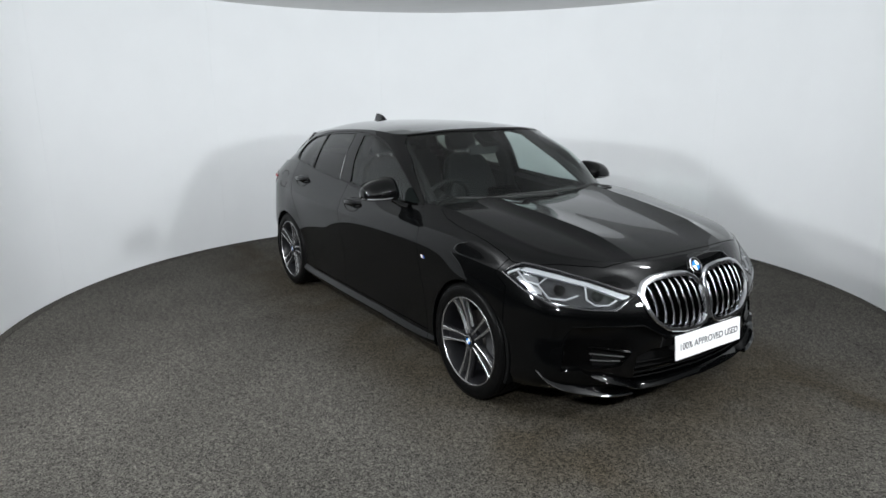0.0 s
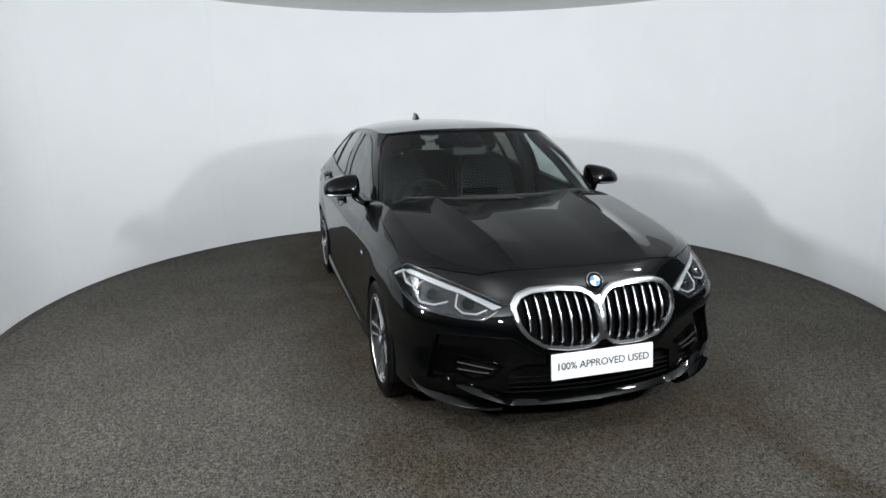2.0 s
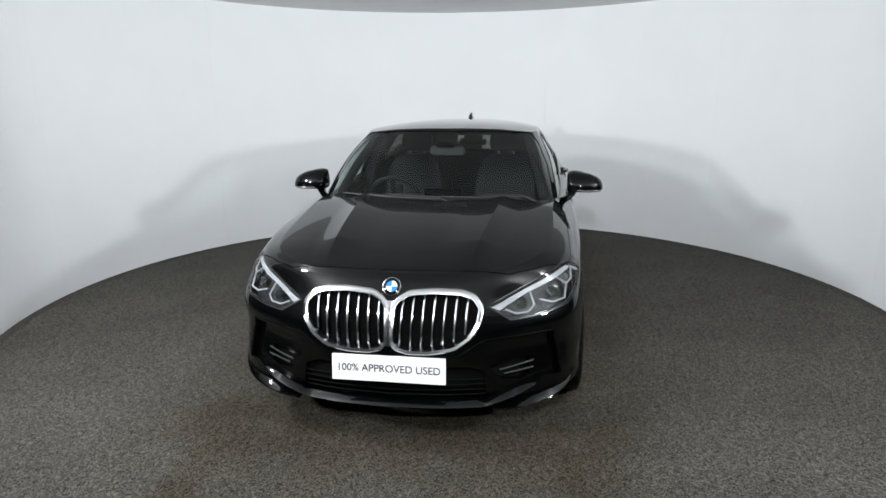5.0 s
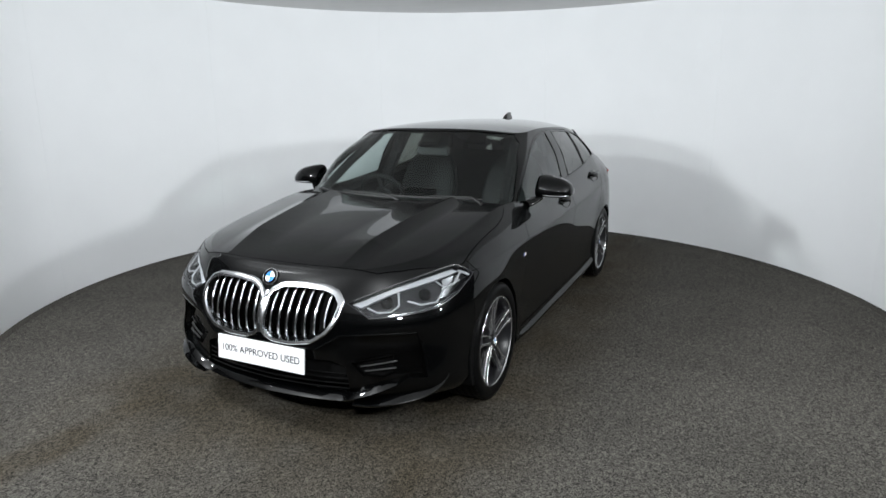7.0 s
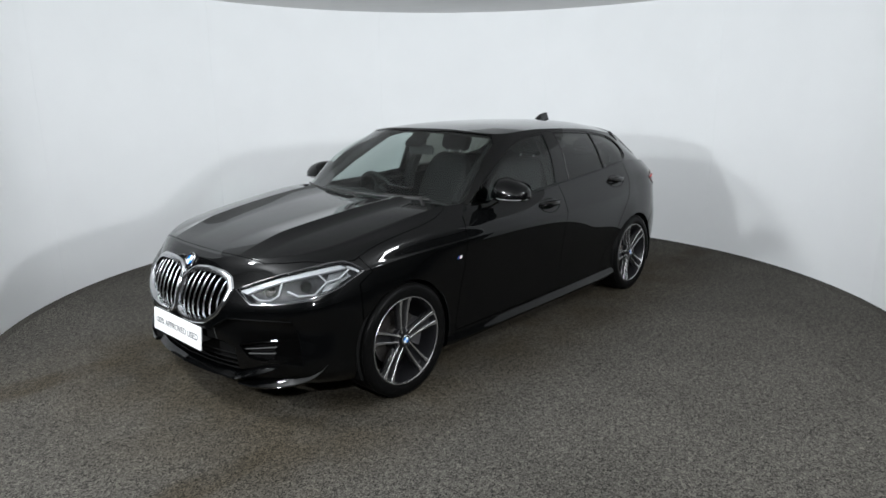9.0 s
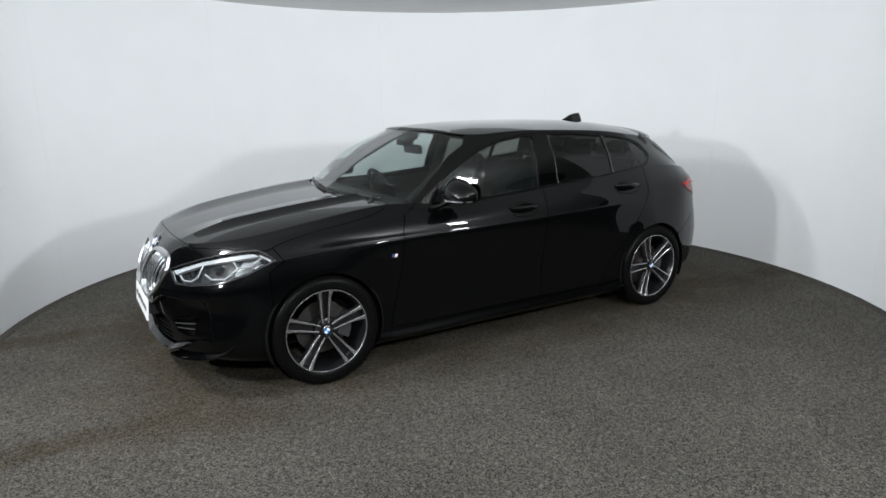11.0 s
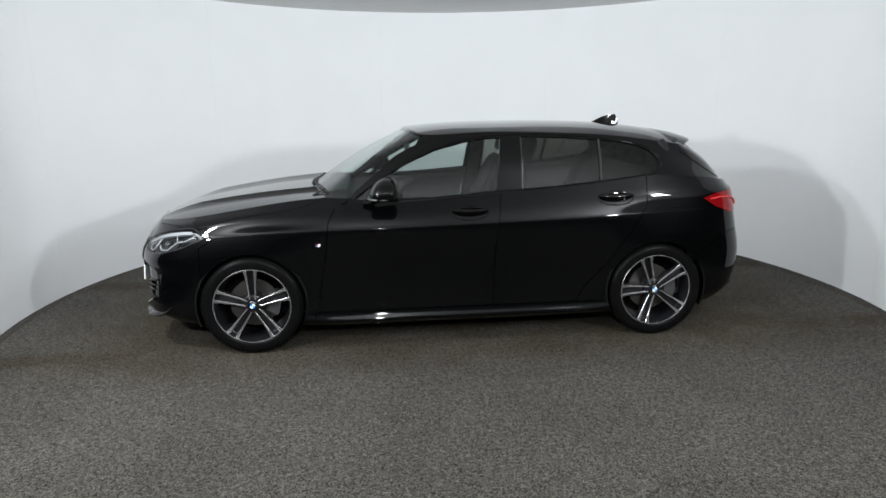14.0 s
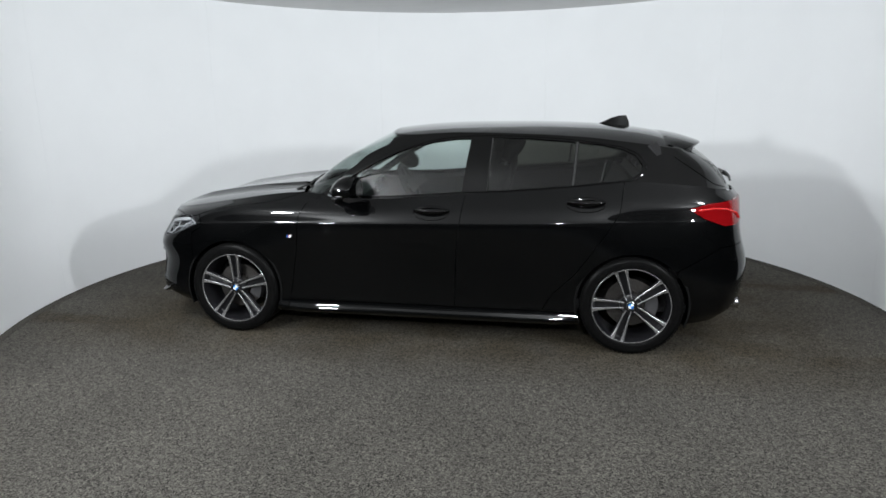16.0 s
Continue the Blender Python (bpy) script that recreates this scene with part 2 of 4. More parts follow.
def spline_stations(p, u):
    m = np.empty_like(p)
    d = np.maximum(np.linalg.norm(np.diff(p, axis=0), axis=1), 1e-6)[:, None] ** 0.5
    s = np.diff(p, axis=0)
    m[0], m[-1] = s[0], s[-1]
    sl, sr = s[:-1] / d[:-1], s[1:] / d[1:]
    t = (sl * d[1:] + sr * d[:-1]) / (d[:-1] + d[1:])
    k = np.clip(u.astype(int), 0, len(p) - 2)
    f = (u - k)[:, None]
    ma = np.where((k == 0)[:, None], s[0], t[np.clip(k - 1, 0, len(t) - 1)] * d[k])
    mb = np.where((k == len(p) - 2)[:, None], s[-1], t[np.clip(k, 0, len(t) - 1)] * d[k])
    return (2 * f**3 - 3 * f**2 + 1) * p[k] + (f**3 - 2 * f**2 + f) * ma + (-2 * f**3 + 3 * f**2) * p[k + 1] + (f**3 - f**2) * mb


def sheet(P, flip=False):
    bm = bmesh.new()
    g = [[bm.verts.new(q) for q in row] for row in P]
    for i in range(len(g) - 1):
        for j in range(len(g[0]) - 1):
            q = (g[i][j], g[i + 1][j], g[i + 1][j + 1], g[i][j + 1])
            bm.faces.new(q[::-1] if flip else q)
    bmesh.ops.remove_doubles(bm, verts=bm.verts, dist=1e-5)
    bm.normal_update()
    return bm


AX = {"x": (1, 2), "y": (0, 2), "z": (0, 1)}


def inside(poly, a, b):
    hit, j = False, len(poly) - 1
    for i in range(len(poly)):
        (xi, yi), (xj, yj) = poly[i], poly[j]
        if (yi > b) != (yj > b) and a < (xj - xi) * (b - yi) / (yj - yi) + xi:
            hit = not hit
        j = i
    return hit


def slit(bm, poly, axis):
    """New edges along the polygon's sides, seen along the axis."""
    ia, ib = AX[axis]
    for i in range(len(poly)):
        p, q = poly[i], poly[(i + 1) % len(poly)]
        n = [0.0, 0.0, 0.0]
        n[ia], n[ib] = q[1] - p[1], -(q[0] - p[0])
        co = [0.0, 0.0, 0.0]
        co[ia], co[ib] = p
        lo = [min(p[k], q[k]) - 0.03 for k in (0, 1)]
        hi = [max(p[k], q[k]) + 0.03 for k in (0, 1)]
        fs = [f for f in bm.faces if min(v.co[ia] for v in f.verts) < hi[0] and max(v.co[ia] for v in f.verts) > lo[0]
              and min(v.co[ib] for v in f.verts) < hi[1] and max(v.co[ib] for v in f.verts) > lo[1]]
        geom = fs + list({e for f in fs for e in f.edges}) + list({v for f in fs for v in f.verts})
        bmesh.ops.bisect_plane(bm, geom=geom, plane_co=co, plane_no=n, dist=1e-5)


def keep(bm, poly, axis, want=True):
    ia, ib = AX[axis]
    slit(bm, poly, axis)
    dead = []
    for f in bm.faces:
        c = f.calc_center_median()
        if inside(poly, c[ia], c[ib]) != want:
            dead.append(f)
    bmesh.ops.delete(bm, geom=dead, context="FACES")
    return bm


def shrink(poly, d):
    """The polygon, drawn in by d."""
    a = sum(p[0] * q[1] - q[0] * p[1] for p, q in zip(poly, poly[1:] + poly[:1]))
    s = 1 if a > 0 else -1
    out = []
    for i in range(len(poly)):
        p0, p, p1 = Vector(poly[i - 1]), Vector(poly[i]), Vector(poly[(i + 1) % len(poly)])
        e0, e1 = (p - p0).normalized(), (p1 - p).normalized()
        n0, n1 = Vector((-e0.y, e0.x)) * s, Vector((-e1.y, e1.x)) * s
        b = n0 + n1
        b = b / max(b.length_squared / 2, 0.5)
        out.append(tuple(p + b * d))
    return out


def lip(bm, depth=0.012, skip=lambda c: False):
    """Turns the free edges of a panel inwards, with a small round."""
    bm.normal_update()
    nor = {v: v.normal.copy() for v in bm.verts}
    es = [e for e in bm.edges if len(e.link_faces) == 1 and not skip((e.verts[0].co + e.verts[1].co) / 2)]
    made = {}
    for e in es:
        for v in e.verts:
            if v not in made:
                made[v] = bm.verts.new(v.co - nor[v] * (depth(v.co) if callable(depth) else depth))
    for e in es:
        f = e.link_faces[0]
        a, b = e.verts
        for l in f.loops:
            if l.edge == e:
                a, b = l.vert, l.link_loop_next.vert
        bm.faces.new((b, a, made[a], made[b]))
    return bm


def mirrored(bm):
    o = bm.copy()
    for v in o.verts:
        v.co.y = -v.co.y
    bmesh.ops.reverse_faces(o, faces=o.faces)
    return o


def shifted(bm, d):
    bm.normal_update()
    for v, c in [(v, v.co + v.normal * d) for v in bm.verts]:
        v.co = c
    return bm


def both(name, bm, material, parent, label="", lipped=0.012, smooth=40):
    """A part on the left side and its twin on the right."""
    if lipped:
        lip(bm, lipped)
    r = mirrored(bm)
    return part(name, bm, material, parent, label, smooth), part(name, r, material, parent, label, smooth)


def empty(name, label, category, group="", kind=""):
    return tagged(new(name), label, category, group, kind)

# ---- the round studio ----
RAD, CY, TOP = 3.29, 0.06, 2.62
SEAM0, STEP = 177.4, 35.8


def wall_panel(a0, a1, name):
    bm = bmesh.new()
    n = 18
    prof = [(RAD, -0.02), (RAD, TOP + .03), (RAD + 0.05, TOP + .03), (RAD + 0.05, -0.02)]
    gap = math.degrees(0.0005 / RAD)
    a0, a1 = a0 + gap, a1 - gap
    rows = []
    for i in range(n + 1):
        a = radians(a0 + (a1 - a0) * i / n)
        rows.append([bm.verts.new((r * math.cos(a), CY + r * math.sin(a), z)) for r, z in prof])
    for i in range(n):
        for j in range(4):
            bm.faces.new((rows[i][j], rows[i][(j + 1) % 4], rows[i + 1][(j + 1) % 4], rows[i + 1][j]))
    bm.faces.new(rows[0][::-1])
    bm.faces.new(rows[-1])
    bmesh.ops.recalc_face_normals(bm, faces=bm.faces)
    return part(name, bm, WALLPAINT, None, smooth=30)


def room():
    drum = tagged(new("wall_drum"), "curved white matt wall of tall panels round the platform", "wall", kind="structure")
    for k in range(-1, 6):
        p = wall_panel(max(SEAM0 - STEP * (k + 1), -13), min(SEAM0 - STEP * k, 195), "panel")
        p.parent = drum
    # dark floor of the hall below and around the platform
    bm = bmesh.new()
    box(bm, -9, 9, -10, 9, -0.12, -0.02)
    tagged(part("floor", bm, MATTBLACK, None, smooth=0), "dark floor of the hall round the platform", "floor", kind="structure")
    bm = bmesh.new()
    bmesh.ops.create_circle(bm, cap_ends=True, radius=RAD + 1.6, segments=96, matrix=Matrix.Translation((0, CY, TOP)))
    r = bmesh.ops.extrude_face_region(bm, geom=list(bm.faces))
    bmesh.ops.translate(bm, vec=(0, 0, 0.08), verts=[v for v in r["geom"] if isinstance(v, bmesh.types.BMVert)])
    bmesh.ops.recalc_face_normals(bm, faces=bm.faces)
    tagged(part("ceiling", bm, CEILPAINT, None, smooth=0), "plain grey-white ceiling over the round studio", "ceiling", kind="structure")
    # fixed carpet edge between the platform and the wall
    bm = bmesh.new()
    n = 128
    rings = [[bm.verts.new((cx + r * math.cos(2 * math.pi * i / n), cy + r * math.sin(2 * math.pi * i / n), z)) for i in range(n)] for cx, cy, r, z in ((0, 0, 3.214, -.019), (0, 0, 3.214, -.003), (0, CY, RAD - .001, -.003), (0, CY, RAD - .001, -.019))]
    for a, b in zip(rings, rings[1:]):
        for i in range(n):
            bm.faces.new((a[i], a[(i + 1) % n], b[(i + 1) % n], b[i]))
    bmesh.ops.recalc_face_normals(bm, faces=bm.faces)
    tagged(part("floor_edge", bm, RIMCARPET, None, smooth=30), "narrow dark carpet edge at the foot of the wall", "floor", kind="structure")
    # the hall behind the camera
    for n, b in (("wall_south", (-9, 9, -10.1, -10, -0.02, 4)), ("wall_east", (9, 9.1, -10, 9, -0.02, 4)), ("wall_west", (-9.1, -9, -10, 9, -0.02, 4)), ("wall_north", (-9, 9, 9, 9.1, -0.02, 4))):
        bm = bmesh.new()
        box(bm, *b)
        tagged(part(n, bm, HALLPAINT, None, smooth=0), "dark plain wall of the surrounding hall", "wall", kind="structure")
    bm = bmesh.new()
    box(bm, -9.1, 9.1, -10.1, 9.1, 4.0, 4.1)
    tagged(part("ceiling", bm, HALLPAINT, None, smooth=0), "dark ceiling of the surrounding hall", "ceiling", kind="structure")


def platform():
    bm = bmesh.new()
    lathe(bm, [(0, 0), (1, 0), (2, 0), (3.0, 0), (3.205, 0), (3.21, -0.004), (3.21, -0.018), (0, -0.018)], 128, "z")
    bmesh.ops.recalc_face_normals(bm, faces=bm.faces)
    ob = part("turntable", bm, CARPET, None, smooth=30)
    bm = lathe(bmesh.new(), [(3.2105, -.0175), (3.2135, -.0175), (3.2135, -.002), (3.2105, -.001), (3.2105, -.0175)], 128, "z")
    part("platform_rim", bm, RIMCARPET, ob, "thin black edge strip")
    return tagged(ob, "round turning platform covered in grey-brown loop carpet", "turntable")


# ---- the car: skins ----
WB, TR, ARCH = 1.335, 0.318, 0.337     # half wheelbase, tyre radius, wheel arch radius
RINGS = [
    [(2.13, 0, .222), (2.10, .3, .222), (2.01, .575, .222), (1.855, .765, .22), (1.68, .83, .20), (1.335, .84, .19), (.95, .85, .165), (.3, .855, .165), (-.4, .855, .165), (-1, .85, .17), (-1.335, .84, .19), (-1.7, .80, .20), (-1.87, .70, .21), (-1.98, .4, .22), (-2.0, 0, .22)],
    [(2.17, 0, .258), (2.14, .3, .258), (2.05, .585, .26), (1.895, .79, .262), (1.68, .868, .25), (1.335, .87, .24), (.95, .892, .198), (.3, .898, .198), (-.4, .898, .198), (-1, .892, .206), (-1.335, .87, .25), (-1.7, .85, .27), (-1.93, .73, .28), (-2.06, .42, .28), (-2.08, 0, .28)],
    [(2.18, 0, .34), (2.15, .3, .34), (2.06, .585, .34), (1.905, .795, .34), (1.68, .873, .33), (1.335, .88, .32), (.95, .879, .25), (.3, .881, .248), (-.4, .881, .248), (-1, .879, .26), (-1.335, .885, .33), (-1.7, .86, .35), (-1.95, .75, .37), (-2.09, .42, .38), (-2.11, 0, .38)],
    [(2.175, 0, .48), (2.156, .32, .48), (2.04, .575, .48), (1.885, .785, .49), (1.68, .873, .49), (1.335, .89, .49), (.95, .876, .45), (.3, .876, .45), (-.4, .876, .45), (-1, .881, .46), (-1.335, .905, .49), (-1.7, .875, .52), (-1.97, .75, .54), (-2.10, .43, .55), (-2.12, 0, .55)],
    [(2.15, 0, .61), (2.136, .32, .61), (2.04, .585, .605), (1.885, .80, .622), (1.68, .865, .65), (1.335, .895, .67), (.95, .888, .64), (.3, .892, .64), (-.4, .892, .64), (-1, .897, .65), (-1.335, .91, .68), (-1.7, .87, .70), (-1.94, .745, .72), (-2.05, .43, .73), (-2.07, 0, .73)],
    [(2.10, 0, .71), (2.084, .315, .71), (1.985, .552, .715), (1.832, .757, .735), (1.66, .842, .755), (1.335, .875, .775), (.95, .893, .79), (.3, .904, .805), (-.4, .904, .82), (-1, .903, .84), (-1.335, .89, .85), (-1.7, .855, .86), (-1.91, .74, .87), (-2.03, .43, .87), (-2.05, 0, .87)],
    [(2.055, 0, .785), (2.03, .3, .79), (1.95, .52, .80), (1.79, .70, .820), (1.63, .78, .838), (1.335, .83, .866), (.95, .855, .874), (.3, .87, .875), (-.4, .865, .90), (-1, .865, .93), (-1.335, .86, .95), (-1.7, .825, .96), (-1.89, .72, .965), (-2.02, .43, .96), (-2.05, 0, .95)],
    [(2.02, 0, .815), (2.0, .3, .82), (1.93, .50, .828), (1.76, .655, .855), (1.61, .70, .879), (1.335, .72, .923), (.90, .735, .978), (.3, .80, .955), (-.4, .80, 1.005), (-1, .795, 1.055), (-1.335, .78, 1.085), (-1.7, .74, 1.06), (-1.87, .66, 1.03), (-1.99, .4, 1.01), (-2.02, 0, 1.0)],
]
GLASSRINGS = [
    [(1.0, 0, .985), (.95, .35, .98), (.85, .62, .978), (.74, .755, .952), (.45, .795, .945), (.3, .80, .955), (-.4, .80, 1.005), (-1, .795, 1.055), (-1.335, .78, 1.085), (-1.65, .74, 1.065), (-1.86, .63, 1.03), (-1.97, .38, 1.01), (-2.0, 0, 1.0)],
    [(.665, 0, 1.212), (.635, .345, 1.206), (.572, .622, 1.196), (.407, .706, 1.176), (.17, .725, 1.17), (.0, .73, 1.175), (-.45, .73, 1.20), (-1.0, .71, 1.205), (-1.32, .69, 1.20), (-1.57, .64, 1.18), (-1.76, .57, 1.155), (-1.87, .35, 1.15), (-1.90, 0, 1.15)],
    [(.295, 0, 1.390), (.275, .345, 1.385), (.21, .558, 1.364), (.10, .608, 1.362), (-.03, .618, 1.370), (-.2, .62, 1.377), (-.5, .62, 1.373), (-1.0, .605, 1.349), (-1.3, .585, 1.315), (-1.48, .57, 1.290), (-1.61, .53, 1.272), (-1.70, .3, 1.288), (-1.72, 0, 1.296)],
]
# a narrow band above the sixth ring keeps the shoulder crease tight
RINGS.insert(6, [tuple(a + (b - a) * (.05 if i < 4 else .13) for a, b in zip(p, q)) for i, (p, q) in enumerate(zip(RINGS[5], RINGS[6]))])
FLANK = loft(RINGS, 253, 97)
SIDE = sheet(FLANK, True)
HOUSE = sheet(loft(GLASSRINGS, 169, 33), True)
for skin in (SIDE, HOUSE):
    bmesh.ops.recalc_face_normals(skin, faces=skin.faces)
    if sum(f.normal.y * f.calc_area() for f in skin.faces) < 0:
        bmesh.ops.reverse_faces(skin, faces=skin.faces)
    skin.normal_update()
EDGE = spline_stations(np.array(RINGS[-1], float), np.linspace(0, 14, 600))
CENTRE = curve1([.55, .9, 1.0, 1.31, 1.76, 1.95, 2.02], [1.012, .999, .990, .962, .892, .842, .815])
front = EDGE[(EDGE[:, 0] > 0.3)]
edge_y = lambda x: float(np.interp(x, front[::-1, 0], front[::-1, 1]))
edge_z = lambda x: float(np.interp(x, front[::-1, 0], front[::-1, 2]))


def crease_y(x):
    return .43 - .09 * (x - 1.0)


def bonnet_z(x, y):
    ye = max(edge_y(x), 0.02)
    k = min(abs(y) / ye, 1.15)
    c = CENTRE(x)
    rise = 0.024 * min(1, max(0, (2.03 - x) / 0.3)) * min(1, max(0, (ye - abs(y)) / .06))
    d = abs(y) - crease_y(x)
    ridge = max(0.0, 1 + d / 0.20) ** 1.5 if d < 0 else max(0.0, 1 - d / 0.11) ** 1.6
    return c + (edge_z(x) - c) * k ** 3 + rise * ridge


xs = np.r_[np.linspace(.72, 1.6, 40), np.linspace(1.62, 2.03, 40)]
BONNET = bmesh.new()
grid = [[BONNET.verts.new((x, y, bonnet_z(x, y))) for y in np.linspace(0, .80, 81)] for x in xs]
for i in range(len(grid) - 1):
    for j in range(80):
        BONNET.faces.new((grid[i][j], grid[i + 1][j], grid[i + 1][j + 1], grid[i][j + 1]))
BONNET.normal_update()


def top_skin():
    """The flanks and the bonnet as one skin; the bonnet's rows keep a line of points on its crease."""
    bm = SIDE.copy()
    rows = []
    for x, ye, ze in FLANK[:, -1]:
        if x < .78 or ye < .004:
            continue
        yc = min(crease_y(x), ye * .8)
        ys = np.r_[np.linspace(0, yc - .008 * ye, 26), yc, np.linspace(yc + .008 * ye, ye, 26)]
        rows.append([bm.verts.new((x, y, bonnet_z(x, y) if y < ye - 1e-6 else ze)) for y in ys])
    for a, b in zip(rows, rows[1:]):
        for j in range(len(a) - 1):
            bm.faces.new((a[j], a[j + 1], b[j + 1], b[j]))
    bmesh.ops.remove_doubles(bm, verts=bm.verts, dist=2e-5)
    bmesh.ops.recalc_face_normals(bm, faces=bm.faces)
    if sum(f.normal.y * f.calc_area() for f in bm.faces) < 0:
        bmesh.ops.reverse_faces(bm, faces=bm.faces)
    bm.normal_update()
    return bm


TOPSKIN = top_skin()
TOPEDGE = spline_stations(np.array(GLASSRINGS[2], float), np.linspace(0, 12, 500))
ROOFC = curve1([.295, .1, -.1, -.5, -.9, -1.2, -1.5, -1.80, -1.95], [1.390, 1.410, 1.421, 1.428, 1.423, 1.407, 1.370, 1.292, 1.25])
top_y = lambda x: float(np.interp(x, TOPEDGE[::-1, 0], TOPEDGE[::-1, 1]))
top_z = lambda x: float(np.interp(x, TOPEDGE[::-1, 0], TOPEDGE[::-1, 2]))


def roof_sheet():
    bm = bmesh.new()
    xs = np.concatenate([0.295 - 0.245 * np.linspace(0, 1, 16) ** 2, np.linspace(.04, -1.47, 50), -1.72 + 0.24 * np.linspace(1, 0, 16) ** 2])
    rows = []
    for x in xs:
        ye, ze, zc = top_y(x), top_z(x), ROOFC(x)
        rows.append([bm.verts.new((x, ye * k, zc + (ze - zc) * k ** 2.6)) for k in np.linspace(0, 1, 33)])
    for i in range(len(rows) - 1):
        for j in range(32):
            bm.faces.new((rows[i][j], rows[i][j + 1], rows[i + 1][j + 1], rows[i + 1][j]))
    bmesh.ops.remove_doubles(bm, verts=bm.verts, dist=1e-5)
    bmesh.ops.recalc_face_normals(bm, faces=bm.faces)
    if sum(f.normal.z for f in bm.faces) < 0:
        bmesh.ops.reverse_faces(bm, faces=bm.faces)
    bm.normal_update()
    return bm


def whole(bm):
    """A half panel and its mirror image in one mesh."""
    o = mirrored(bm)
    me = bpy.data.meshes.new("tmp")
    o.to_mesh(me)
    o.free()
    bm.from_mesh(me)
    bpy.data.meshes.remove(me)
    bmesh.ops.remove_doubles(bm, verts=[v for v in bm.verts if abs(v.co.y) < 1e-4], dist=2e-4)
    bm.normal_update()
    return bm


def circle(cx, cz, r, n=44):
    return [(cx + r * math.cos(2 * math.pi * i / n), cz + r * math.sin(2 * math.pi * i / n)) for i in range(n)]


ARCHF, ARCHR = circle(WB, TR + 0.004, ARCH), circle(-WB, TR + 0.004, ARCH)
# the lamp's outline, seen level from ahead and the side at 45 degrees
HEADLAMP = [(1.158, .687), (1.073, .624), (.956, .630), (.768, .656), (.640, .697), (.520, .762), (.575, .797), (.625, .816), (.695, .812), (.80, .795), (.933, .763), (1.063, .721)]
# the bonnet's outline from above, half
BONNETLINE = [(1.997, -.02), (1.994, .20), (1.985, .33), (1.968, .43), (1.945, .52), (1.88, .61), (1.79, .705), (1.72, .775), (1.62, .812), (1.335, .806), (1.15, .803), (1.0, .785), (.90, .755), (.85, .71), (.90, .55), (.965, .3), (.985, -.02)]
# seen from ahead, half: outline of one kidney, anticlockwise
KIDNEY = [(.010, .688), (.035, .720), (.085, .747), (.20, .757), (.315, .752), (.375, .731), (.410, .686), (.400, .62), (.362, .563), (.29, .515), (.18, .497), (.085, .496), (.035, .511), (.010, .54)]
TAILLAMP = [(-1.635, .935), (-1.75, .965), (-1.96, .978), (-2.2, .965), (-2.2, .865), (-1.95, .825), (-1.86, .825), (-1.73, .875)]
RECESS = [(-.01, .470), (.30, .472), (.42, .546), (.725, .552), (.755, .44), (.772, .335), (.70, .345), (.655, .310), (.45, .225), (.44, .15), (-.01, .15)]
INTAKE_C = [(-.01, .41), (.36, .41), (.43, .385), (.44, .30), (.44, .12), (-.01, .12)]
INTAKE_S = [(.458, .405), (.52, .432), (.635, .446), (.645, .36), (.60, .335), (.51, .345)]
LINE_FD = [(.93, .262), (.86, .62), (.836, .84), (.80, .915), (.70, .99), (-.285, 1.06), (-.275, .99), (-.25, .83), (-.225, .60), (-.215, .262)]
LINE_RD = [(-.215, .262), (-.225, .60), (-.25, .83), (-.275, .99), (-.285, 1.12), (-1.285, 1.16), (-1.262, 1.09), (-1.235, .90), (-1.10, .685), (-.985, .515), (-.84, .37), (-.78, .262)]
G = 0.0022


def keep_slant(bm, poly, want=True):
    """keep(), seen level from ahead and the side at 45 degrees."""
    turn = Matrix.Rotation(radians(45), 4, "Z")
    bm.transform(turn)
    keep(bm, poly, "y", want)
    bm.transform(turn.inverted())
    bm.normal_update()
    return bm


def off_bonnet(bm, want=False):
    """Takes the bonnet's region, seen from above, out of the upper skin, or keeps it alone."""
    line = shrink(BONNETLINE, .0015 if want else -.0015)
    slit(bm, line, "z")
    dead = []
    for f in bm.faces:
        c = f.calc_center_median()
        if (c.z > .70 and inside(line, c.x, c.y)) != want:
            dead.append(f)
    bmesh.ops.delete(bm, geom=dead, context="FACES")
    return bm


